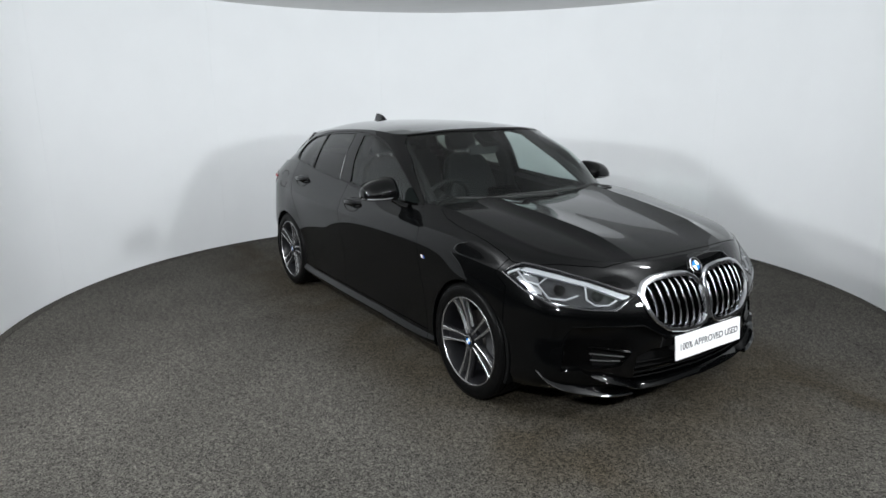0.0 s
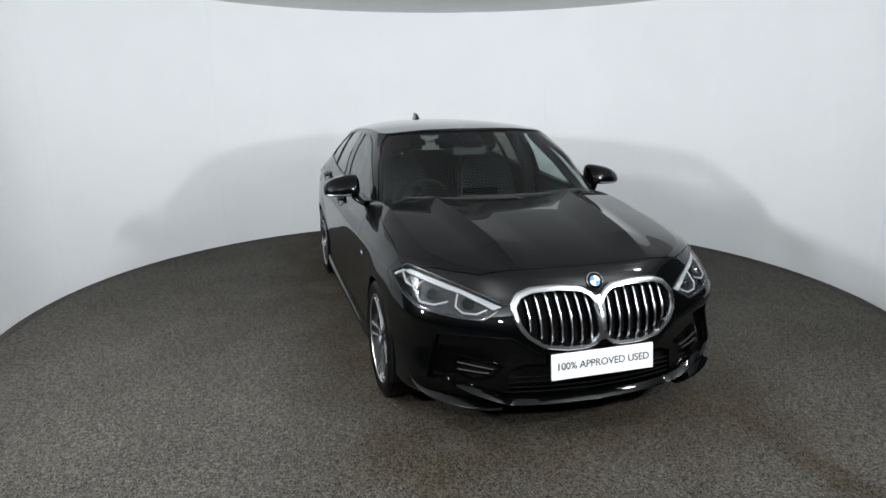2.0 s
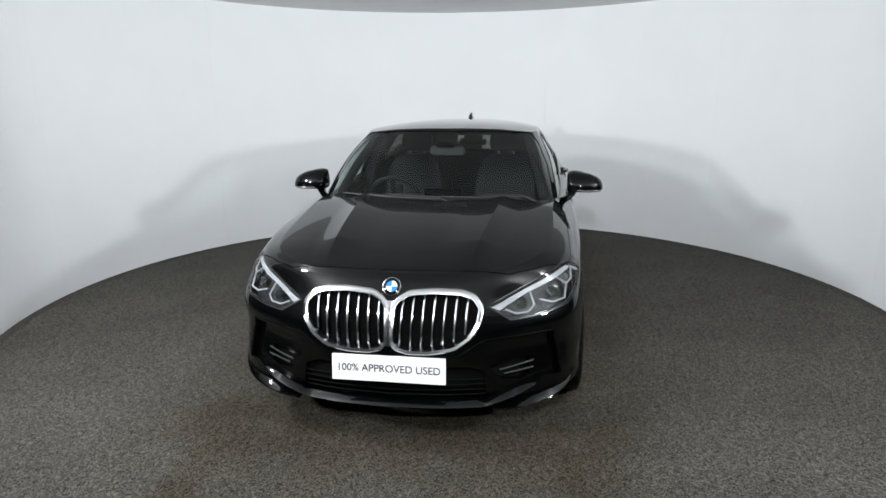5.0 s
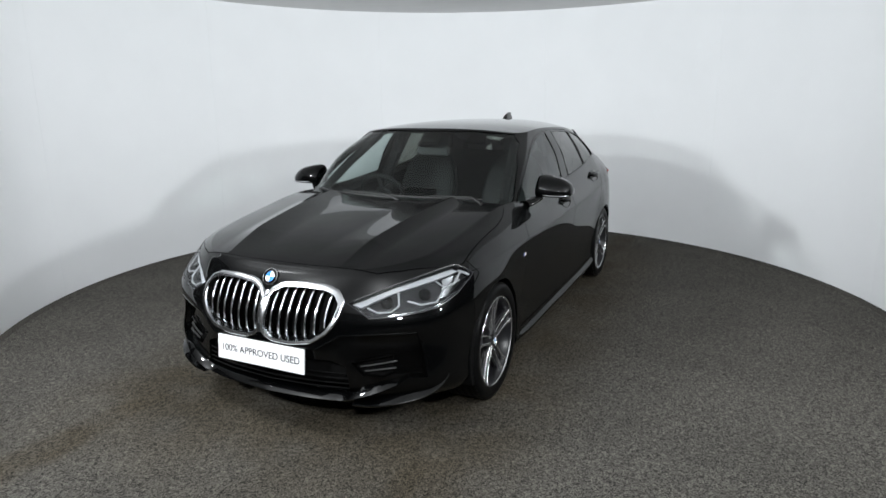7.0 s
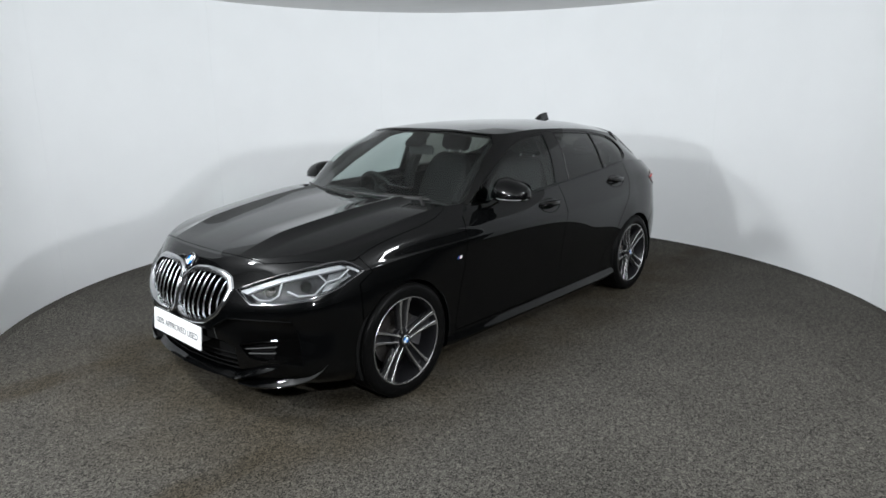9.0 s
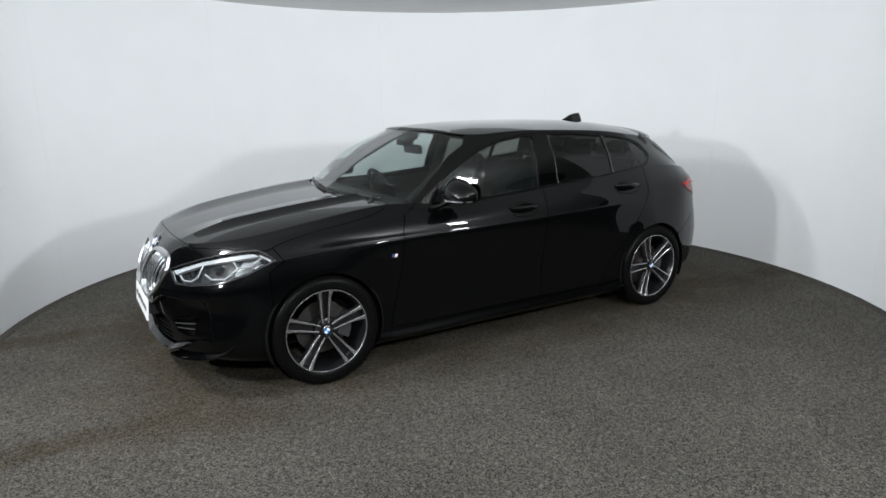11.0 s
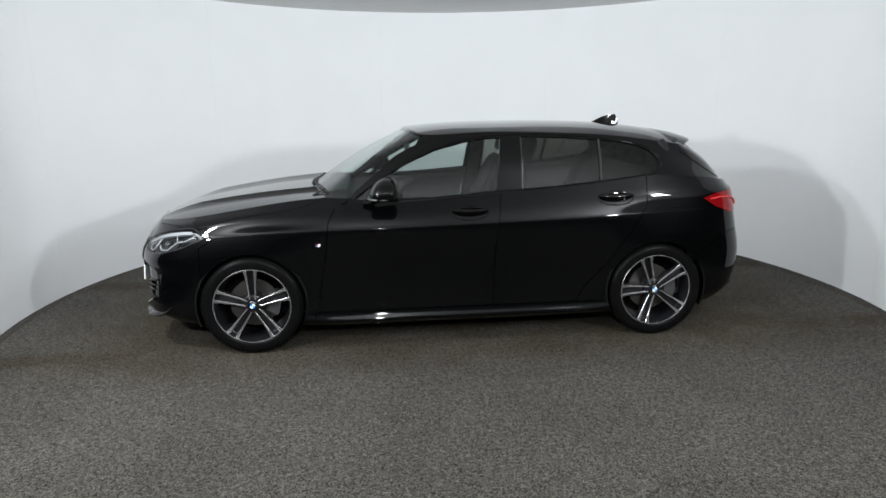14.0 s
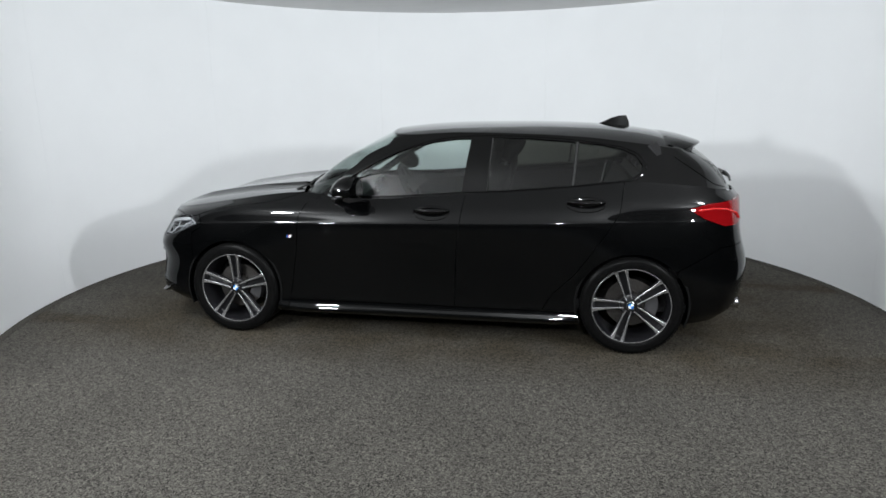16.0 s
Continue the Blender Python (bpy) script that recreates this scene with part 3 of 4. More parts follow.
def shell(car):
    # front bumper with nose
    bm = keep(TOPSKIN.copy(), shrink([(1.635, .10), (2.4, .10), (2.4, 1.0), (1.60, 1.0), (1.60, .83), (1.55, .75), (1.635, .70)], G), "y")
    keep(bm, ARCHF, "y", False)
    keep_slant(bm, HEADLAMP, False)
    off_bonnet(bm)
    for hole in (KIDNEY, RECESS):
        keep(bm, hole, "x", False)
    lip(bm, lambda c: .03 if c.z < .66 else .007, lambda c: abs(c.y) < 1e-4)
    part("front_bumper", whole(bm), PAINT, car, "gloss black bumper with sport air intakes")
    # black panel set back inside the bumper, with the middle and side intakes
    bm = SIDE.copy()
    bmesh.ops.delete(bm, geom=[f for f in bm.faces if f.calc_center_median().x < 1.6], context="FACES")
    keep(bm, shrink(RECESS, -.012), "x")
    for hole in (INTAKE_C, INTAKE_S):
        keep(bm, hole, "x", False)
    shifted(bm, -.032)
    for v in bm.verts:
        v.co.y = max(v.co.y, 0)
    lip(bm, .03, lambda c: abs(c.y) < 1e-3)
    part("intake_panel", whole(bm), GLOSSBLACK, car, "recessed gloss black intake panel")
    bm = keep(SIDE.copy(), shrink([(1.635, .10), (1.635, .70), (1.55, .75), (1.60, .83), (1.60, 1.0), (.55, 1.0), (.80, .915), (.836, .84), (.86, .62), (.93, .262), (.96, .10)], G), "y")
    keep(bm, ARCHF, "y", False)
    keep_slant(bm, HEADLAMP, False)
    off_bonnet(bm)
    both("front_fender", bm, PAINT, car, lipped=0.02)
    bm = keep(SIDE.copy(), shrink(LINE_FD, G), "y")
    doors = both("front_door", bm, PAINT, car)
    bm = keep(SIDE.copy(), shrink(LINE_RD, G), "y")
    keep(bm, ARCHR, "y", False)
    rear = both("rear_door", bm, PAINT, car)
    bm = keep(SIDE.copy(), [(.955, .10), (.93, .258), (-.78, .258), (-1.0, .258), (-1.05, .10)], "y")
    keep(bm, ARCHR, "y", False)
    both("side_sill", bm, PAINT, car)
    # rear quarter
    bm = keep(SIDE.copy(), shrink([(-.78, .262), (-.84, .37), (-.985, .515), (-1.10, .685), (-1.235, .90), (-1.262, 1.09), (-1.30, 1.2), (-2.3, 1.2), (-2.3, .715), (-1.85, .70), (-1.60, .56), (-1.30, .40), (-1.0, .258)], G), "y")
    keep(bm, ARCHR, "y", False)
    keep(bm, TAILLAMP, "y", False)
    keep(bm, [(.60, .2), (1.2, .2), (1.2, 1.3), (.60, 1.3)], "x")
    both("rear_quarter_panel", bm, PAINT, car)
    bm = keep(SIDE.copy(), shrink([(-1.60, .56), (-1.85, .70), (-2.3, .715), (-2.3, .1), (-1.45, .1)], G), "y")
    keep(bm, ARCHR, "y", False)
    lip(bm, 0.02, lambda c: abs(c.y) < 1e-4)
    part("rear_bumper", whole(bm), PAINT, car)
    bm = keep(SIDE.copy(), [(-1.7, .72), (-2.3, .72), (-2.3, 1.2), (-1.7, 1.2)], "y")
    keep(bm, TAILLAMP, "y", False)
    keep(bm, [(-.1, .2), (.596, .2), (.596, 1.3), (-.1, 1.3)], "x")
    part("tailgate", whole(lip(bm, 0.01, lambda c: abs(c.y) < 1e-4)), PAINT, car)
    bm = TOPSKIN.copy()
    bmesh.ops.delete(bm, geom=[f for f in bm.faces if f.calc_center_median().x < .7 or f.calc_center_median().z < .6], context="FACES")
    off_bonnet(bm, True)
    keep_slant(bm, HEADLAMP, False)
    part("bonnet", whole(lip(bm, 0.007, lambda c: abs(c.y) < 1e-4)), PAINT, car, "long black bonnet with two raised creases", 25)
    # cowl under the wipers
    bm = keep(BONNET.copy(), [(.98, -.02), (.96, .3), (.895, .55), (.845, .712), (.725, .735), (.73, -.02)], "z")
    shifted(bm, -0.03)
    part("cowl", whole(bm), MATTBLACK, car)
    # roof and rails
    bm = keep(roof_sheet(), [(.3, -.05), (.3, .7), (-2.0, .7), (-2.0, -.05)], "z")
    part("roof", whole(bm), PAINT, car)
    return doors, rear


# windows, in side view
WIN_F = [(.675, .968), (.525, 1.078), (.322, 1.192), (.14, 1.268), (-.05, 1.317), (-.20, 1.336), (-.295, 1.338), (-.25, 1.012), (-.20, 1.0), (.20, .978)]
WIN_R = [(-.43, 1.345), (-.41, 1.016), (-.70, 1.038), (-.94, 1.060), (-.965, 1.318), (-.70, 1.338)]
WIN_Q = [(-.985, 1.316), (-.962, 1.062), (-1.25, 1.095), (-1.31, 1.105), (-1.365, 1.15), (-1.375, 1.185), (-1.33, 1.24), (-1.25, 1.276), (-1.12, 1.302)]
SCREENPOLY = [(-.05, .90), (-.05, 1.375), (.33, 1.376), (.574, 1.358), (.63, 1.30), (.695, 1.17), (.75, .97), (.76, .90)]


def greenhouse(car, doors, rear):
    bm = HOUSE.copy()
    for w in (WIN_F, WIN_R, WIN_Q):
        keep(bm, w, "y", False)
    # the windscreen's opening
    keep_front(bm)
    both("roof_pillar_frame", bm, GLOSSBLACK, car, "gloss black pillars and window frames", lipped=0.02)
    for door, side in zip(doors, (1, -1)):
        glazing("window_pane", WIN_F, GLASS, door, side)
    for door, side in zip(rear, (1, -1)):
        glazing("window_pane", WIN_R, PRIVACY, door, side)
        glazing("quarter_window_pane", WIN_Q, PRIVACY, door, side)
    bm = HOUSE.copy()
    bmesh.ops.delete(bm, geom=[f for f in bm.faces if f.calc_center_median().x < 0.1], context="FACES")
    keep(bm, SCREENPOLY, "x")
    shifted(bm, -0.004)
    part("windscreen", whole(bm), SCREEN, car, "tinted windscreen with dark top band")
    bm = HOUSE.copy()
    bmesh.ops.delete(bm, geom=[f for f in bm.faces if f.calc_center_median().x > -1.6], context="FACES")
    keep(bm, [(-.05, 1.03), (.52, 1.04), (.46, 1.25), (-.05, 1.262)], "x")
    shifted(bm, 0.003)
    part("rear_window", whole(bm), PRIVACY, car, "dark tinted rear window")


def keep_front(bm):
    slit(bm, SCREENPOLY, "x")
    dead = []
    for f in bm.faces:
        c = f.calc_center_median()
        if c.x > 0.1 and inside(SCREENPOLY, c.y, c.z):
            dead.append(f)
        if c.x < -1.6 and c.y < 0.47 and 1.04 < c.z < 1.25:
            dead.append(f)
    bmesh.ops.delete(bm, geom=dead, context="FACES")


def glazing(name, poly, material, parent, side):
    bm = keep(HOUSE.copy(), poly, "y")
    shifted(bm, -0.005)
    if side < 0:
        o = mirrored(bm)
        bm.free()
        bm = o
    return part(name, bm, material, parent)

# ---- the car: parts ----
from mathutils.bvhtree import BVHTree

TREE = BVHTree.FromBMesh(SIDE)


def on_side(x, z, d=0.0):
    """The point of the left flank at (x, z), d metres inside it."""
    p, n, _, _ = TREE.ray_cast(Vector((x, 2, z)), Vector((0, -1, 0)))
    n = n if n.y > 0 else -n
    return p - n * d


def on_front(y, z, d=0.0):
    p, n, _, _ = TREE.ray_cast(Vector((4, max(y, 0.002), z)), Vector((-1, 0, 0)))
    return Vector((p.x - d, y, z))


def flip(p, s):
    return Vector((p[0], p[1] * s, p[2]))


def disc(bm, r, y0, y1, n=32, m=None):
    return lathe(bm, [(0, y1), (r * 0.94, y1), (r, y1 - 0.002), (r, y0)], n, "y", m=m)


def sector(bm, r, a0, a1, y, m=None):
    n = 8
    c = bm.verts.new((m or Matrix()) @ Vector((0, y, 0)))
    vs = [bm.verts.new((m or Matrix()) @ Vector((r * math.cos(a0 + (a1 - a0) * i / n), y, r * math.sin(a0 + (a1 - a0) * i / n)))) for i in range(n + 1)]
    for i in range(n):
        bm.faces.new((c, vs[i + 1], vs[i]))


def roundel(parent, m, r, deep=True):
    """A round badge: dark ring with a bright rim, quarters in blue and white. It faces +y of m."""
    base = part("badge", disc(bmesh.new(), r, -0.004, 0.003, 40, m), GLOSSBLACK, parent, "round badge with blue and white quarters")
    on = base if deep else parent
    part("badge_rim", lathe(bmesh.new(), [(r * 0.93, 0.0025), (r * 0.97, 0.0055), (r * 1.03, 0.0045), (r * 1.04, -0.002)], 40, "y", m=m), CHROME, on)
    for k, ma in ((0, BADGEBLUE), (1, BADGEWHITE), (2, BADGEBLUE), (3, BADGEWHITE)):
        bm = bmesh.new()
        sector(bm, r * 0.62, k * math.pi / 2, (k + 1) * math.pi / 2, 0.0042, m)
        part("badge_quarter", bm, ma, on, smooth=0)
    return base


def make_wheel(turned):
    """A wheel at the origin, its outer face towards +y."""
    w = empty("wheel", "", "")
    prof = [(.236, .098), (.244, .108), (.262, .114), (.287, .1155), (.304, .109), (.3145, .096), (.3175, .084)]
    for h in (.056, .019, -.019, -.056):
        prof += [(.318, h + .005), (.3115, h + .004), (.3115, h - .004), (.318, h - .005)]
    prof += [(.3175, -.084), (.3145, -.096), (.304, -.109), (.287, -.1155), (.262, -.114), (.236, -.098)]
    bm = lathe(bmesh.new(), prof, 96, "y")
    # raised ribs and blocks at the shoulder of the tread
    for k in range(72):
        a = 2 * math.pi * k / 72
        m = Matrix.Rotation(-a, 4, "Y")
        box(bm, .3130, .3172, .074, .098, -.0095, .0095, 0.0, m)
    bmesh.ops.recalc_face_normals(bm, faces=bm.faces)
    part("tyre", bm, RUBBER, w, "black low-profile tyre", 35)
    bm = lathe(bmesh.new(), [(.2435, .098), (.2450, .106), (.2425, .1085), (.2385, .1080), (.2365, .104)], 96, "y")
    part("rim_lip", bm, MACHINED, w, "bright machined rim edge")
    bm = lathe(bmesh.new(), [(.2365, .104), (.229, .088), (.221, .05), (.216, .0), (.214, -.09), (.236, -.10)], 96, "y")
    part("rim_barrel", bm, DARKALLOY, w, "dark grey rim barrel")
    for k in range(5):
        a = turned + 2 * math.pi * k / 5
        m = Matrix.Rotation(-a, 4, "Y")
        bm = bmesh.new()
        # pocket floor between the twin bars
        st = [(.03, .030, .078), (.07, .027, .076), (.15, .033, .080), (.215, .042, .088), (.2355, .050, .098)]
        for (r0, h0, y0), (r1, h1, y1) in zip(st, st[1:]):
            v = [bm.verts.new(m @ Vector(q)) for q in ((r0, y0 - .024, -h0), (r1, y1 - .024, -h1), (r1, y1 - .024, h1), (r0, y0 - .024, h0), (r0, y0 - .045, -h0 * .8), (r1, y1 - .045, -h1 * .8), (r1, y1 - .045, h1 * .8), (r0, y0 - .045, h0 * .8))]
            for q in ((0, 1, 2, 3), (4, 7, 6, 5), (0, 4, 5, 1), (3, 2, 6, 7)):
                bm.faces.new([v[i] for i in q])
        part("spoke", bm, DARKALLOY, w, "dark grey twin spoke")
        for s in (-1, 1):
            bm = bmesh.new()
            st = [(.040, .0165, .0042, .086), (.080, .0205, .0044, .084), (.15, .0250, .0056, .088), (.205, .0295, .0080, .095), (.2375, .0340, .0135, .1035)]
            rows = []
            for r, c, h, y in st:
                rows.append([bm.verts.new(m @ Vector((r, yy, s * (c + hh)))) for hh, yy in ((-h, y - .018), (-h, y - .0015), (-h + .0015, y), (h - .0015, y), (h, y - .0015), (h, y - .018))])
            for p, q in zip(rows, rows[1:]):
                for i in range(5):
                    bm.faces.new((p[i], q[i], q[i + 1], p[i + 1]))
            bm.faces.new(rows[0])
            bm.faces.new(rows[-1][::-1])
            bmesh.ops.recalc_face_normals(bm, faces=bm.faces)
            part("spoke_face", bm, MACHINED, w, "bright machined spoke face", 30)
    bm = lathe(bmesh.new(), [(.0, .080), (.052, .080), (.066, .074), (.07, .05)], 40, "y")
    part("hub", bm, DARKALLOY, w)
    for k in range(5):
        a = turned + 2 * math.pi * (k + 0.5) / 5
        m = Matrix.Translation((.052 * math.cos(a), .0, .052 * math.sin(a)))
        part("wheel_bolt", lathe(bmesh.new(), [(0, .084), (.006, .084), (.0085, .079), (.0085, .07)], 6, "y", m=m), DARKALLOY, w)
    roundel(w, Matrix.Translation((0, .092, 0)), .028, False)
    bm = lathe(bmesh.new(), [(.065, .045), (.075, .03), (.078, .012), (.155, .012), (.155, -.008), (.078, -.008)], 64, "y")
    part("brake_disc", bm, STEEL, w, "worn steel brake disc")
    bm = bmesh.new()
    n = 10
    prev = None
    for i in range(n + 1):
        a = radians(150 + 60 * i / n)
        r0, r1 = .092, .168
        ring = [bm.verts.new((r * math.cos(a), y, r * math.sin(a))) for r, y in ((r0, .042), (r1, .046), (r1, -.02), (r0, -.02))]
        if prev:
            for j in range(4):
                bm.faces.new((prev[j], prev[(j + 1) % 4], ring[(j + 1) % 4], ring[j]))
        else:
            bm.faces.new(ring)
        prev = ring
    bm.faces.new(prev[::-1])
    bmesh.ops.recalc_face_normals(bm, faces=bm.faces)
    part("brake_caliper", bm, CALIPER, w)
    return w


def wheels(car):
    for x, s, turned in ((WB, 1, 90), (-WB, 1, 0), (WB, -1, 66), (-WB, -1, 30)):
        w = make_wheel(radians(turned))
        w.parent = car
        w.matrix_basis = pose(x, s * .778, TR, 0, 0, 0 if s > 0 else 180)
    for x in (WB, -WB):
        for s in (1, -1):
            bm = lathe(bmesh.new(), [(.34, .885), (.352, .88), (.352, .52), (.10, .52)], 40, "y", radians(-22), radians(202), Matrix.Translation((x, 0, TR + .008)))
            for v in bm.verts:
                v.co.y *= s
            part("wheel_arch_liner", bm, LINER, car)


def underbody(car):
    bm = bmesh.new()
    box(bm, -1.85, 1.90, -.60, .60, .17, .24, .02)
    part("underbody", bm, LINER, car)
    bm = keep(SIDE.copy(), [(1.66, .22), (2.4, .22), (2.4, .80), (1.66, .80)], "y")
    shifted(bm, -0.075)
    part("bumper_core", whole(bm), LINER, car)


def rounded(poly, n=4, k=0.22):
    """The outline with its corners taken off by short arcs."""
    out = []
    for i in range(len(poly)):
        a, p, b = (np.array(poly[j % len(poly)]) for j in (i - 1, i, i + 1))
        s, e = p + (a - p) * k, p + (b - p) * k
        for t in np.linspace(0, 1, n):
            out.append((1 - t) ** 2 * s + 2 * t * (1 - t) * p + t * t * e)
    return out


def grille(car):
    g = part("grille", whole_backing(), LINER, car, "twin kidney-shaped grille with chrome frame and slats")
    for s in (1, -1):
        loops = []
        for d, off in ((-.010, .004), (-.009, -.009), (-.004, -.013), (.013, -.010), (.017, .002), (.018, .03)):
            # the band is broad along the top and narrow at the sides and below
            loop = []
            for (y, z), (y2, z2) in zip(rounded(shrink(KIDNEY, d)), rounded(shrink(KIDNEY, d * .62 if d > 0 else d))):
                w = min(1, max(0, (z - .56) / .07))
                loop.append(on_front(max(y * w + y2 * (1 - w), 0.0), z * w + z2 * (1 - w), off))
            loops.append(loop)
        bm = bmesh.new()
        vs = [[bm.verts.new(flip(p, s)) for p in l] for l in loops]
        n = len(vs[0])
        for a, b in zip(vs, vs[1:]):
            for i in range(n):
                bm.faces.new((a[i], a[(i + 1) % n], b[(i + 1) % n], b[i]))
        bmesh.ops.recalc_face_normals(bm, faces=bm.faces)
        part("grille_frame", bm, CHROME, g, "broad satin chrome grille surround")
        inner = shrink(KIDNEY, .012)
        for k in range(7):
            y = .056 + k * .0485
            zs = [z for z in np.arange(.47, .79, .002) if inside(inner, y, z)]
            z0, z1 = min(zs), max(zs)
            fins = []
            for f, out in ((0, .022), (.06, .010), (.3, .004), (.5, .002), (.80, .004), (.93, .012), (1, .026)):
                z = z0 + (z1 - z0) * f
                fins.append((on_front(y, z, out).x, y - .010 * (1 - f), z))
            for name, ma, sec in (("slat", GLOSSBLACK, ((-.04, -.004), (-.007, -.0052), (-.007, .0052), (-.04, .004))),
                                  ("slat_edge", CHROME, ((-.007, -.0045), (-.002, -.0042), (0, -.0028), (0, .0028), (-.002, .0042), (-.007, .0045)))):
                bm = bmesh.new()
                rows = [[bm.verts.new(flip((x + dx, yy + dy, z), s)) for dx, dy in sec] for x, yy, z in fins]
                for a, b in zip(rows, rows[1:]):
                    for i in range(len(sec) - 1):
                        bm.faces.new((a[i], b[i], b[i + 1], a[i + 1]))
                bm.faces.new(rows[0])
                bm.faces.new(rows[-1][::-1])
                bmesh.ops.recalc_face_normals(bm, faces=bm.faces)
                part(name, bm, ma, g, "bright chrome slat edge" if name == "slat_edge" else "", 50)
    bm = bmesh.new()
    rows = []
    for z in np.linspace(.522, .712, 8):
        x = on_front(.002, z, -.010).x
        rows.append([bm.verts.new(c) for c in ((x - .03, -.021, z), (x - .001, -.0195, z), (x, -.017, z), (x, .017, z), (x - .001, .0195, z), (x - .03, .021, z))])
    for a, b in zip(rows, rows[1:]):
        for i in range(5):
            bm.faces.new((a[i], b[i], b[i + 1], a[i + 1]))
    bmesh.ops.recalc_face_normals(bm, faces=bm.faces)
    part("grille_centre_bar", bm, CHROME, g)
    p = on_front(0, .767, -.004)
    roundel(car, Matrix.Translation(p) @ Matrix.Rotation(radians(-90), 4, "Z") @ Matrix.Rotation(radians(32), 4, "X"), .041)


def whole_backing():
    bm = bmesh.new()
    for s in (1, -1):
        pts = shrink(KIDNEY, .004)
        f = bm.faces.new([bm.verts.new(flip(on_front(y, z, .062), s)) for y, z in pts])
        if f.normal.x < 0:
            f.normal_flip()
    bmesh.ops.recalc_face_normals(bm, faces=bm.faces)
    return bm


def on_lamp(u, z, d):
    """A point d behind the lamp's skin, seen level at 45 degrees."""
    way = Vector((-1, -1, 0)).normalized()
    p, n, _, _ = TREE.ray_cast(Vector((u * .7071, -u * .7071, z)) - way * 4, way)
    return p - (n if n.x + n.y > 0 else -n) * d


def lamp_skin(poly, d, s):
    bm = keep_slant(SIDE.copy(), poly)
    bmesh.ops.delete(bm, geom=[f for f in bm.faces if f.calc_center_median().x < 1], context="FACES")
    shifted(bm, d)
    return bm if s > 0 else mirrored(bm)


def headlamps(car):
    for s in (1, -1):
        lamp = part("headlamp", lamp_skin(shrink(HEADLAMP, -.002), -.055, s), LAMPGREY, car, "clear swept-back headlamp with two angular light guides")
        part("lens", lamp_skin(shrink(HEADLAMP, .003), .001, s), LENS, lamp, "clear lens")
        bm = bmesh.new()
        pts = [[flip(on_lamp(u, z, d), s) for u, z in spline_loop(HEADLAMP)] for d in (-.001, .052)]
        skirt(bm, pts)
        part("surround", bm, LAMPDARK, lamp, "black lamp surround")
        q = [flip(on_lamp(u, z, .002), s) for u, z in spline_loop(shrink(HEADLAMP, .002))]
        part("lamp_seal", tube(bmesh.new(), q, .0048, 6, True), LAMPDARK, lamp)
        # pale band under the upper edge, broadest towards the rear
        brow = [(1.134, .684), (1.056, .708), (.933, .748), (.80, .779), (.695, .796), (.638, .800), (.608, .787), (.70, .777), (.80, .760), (.933, .730), (1.05, .692), (1.100, .671)]
        bm = lamp_skin(brow, -.012, s)
        part("brow", lip(bm, .02), LIGHTGUIDE, lamp, "pale frosted upper light strip")

        def rod(name, pts, r, ma, label=""):
            q = [Vector(v) for v in spline([on_lamp(*p) for p in pts], 5 * len(pts))]
            return part(name, tube(bmesh.new(), [flip(v, s) for v in q], r, 8), ma, lamp, label)
        rod("lower_edge", [(1.130, .680, .008), (1.072, .634, .008), (.956, .639, .008), (.77, .665, .008), (.65, .704, .008)], .0036, LAMPBODY, "bright lower edge")
        rod("rear_edge", [(.605, .790, .014), (.56, .772, .014), (.545, .762, .012)], .0065, LIGHTGUIDE)
        for u, z in ((.985, .695), (.805, .722)):
            p = flip(on_lamp(u, z, .040), s)
            n = (flip(on_lamp(u, z, 0), s) - p).normalized()
            m = Matrix.Translation(p) @ Vector((0, 1, 0)).rotation_difference(n).to_matrix().to_4x4()
            r = .023
            part("reflector", lathe(bmesh.new(), [(r * 1.25, .016), (r * 1.2, .018), (r, .0), (r * .5, -.012), (0, -.016)], 28, "y", m=m), LAMPBODY, lamp)
            part("projector", lathe(bmesh.new(), [(0, .012), (r * .4, .010), (r * .7, .003), (r * .78, -.006)], 24, "y", m=m), GLOSSBLACK, lamp)
        for path in ([(1.075, .672, .016), (1.035, .651, .014), (.975, .653, .013), (.935, .678, .014), (.925, .735, .020)],
                     [(.893, .697, .018), (.835, .678, .014), (.755, .683, .013), (.70, .735, .015), (.745, .772, .020)],
                     [(.70, .735, .016), (.640, .744, .016), (.595, .780, .016)]):
            q = [flip(on_lamp(*p), s) for p in path]
            part("light_guide", tube(bmesh.new(), q, .0047, 8), LIGHTGUIDE, lamp, "frosted white angular light guide")
        # bright reflector facets towards the rear
        part("facet", lamp_skin([(.72, .70), (.66, .70), (.575, .752), (.61, .785), (.69, .775)], -.04, s), LAMPBODY, lamp, "bright faceted reflector")


def spline_loop(poly, n=4):
    """The outline with extra points on every side."""
    out = []
    for (a, b), (c, d) in zip(poly, poly[1:] + poly[:1]):
        out += [(a + (c - a) * i / n, b + (d - b) * i / n) for i in range(n)]
    return out


def skirt(bm, loops):
    vs = [[bm.verts.new(p) for p in l] for l in loops]
    n = len(vs[0])
    for a, b in zip(vs, vs[1:]):
        for i in range(n):
            bm.faces.new((a[i], a[(i + 1) % n], b[(i + 1) % n], b[i]))
    bmesh.ops.recalc_face_normals(bm, faces=bm.faces)


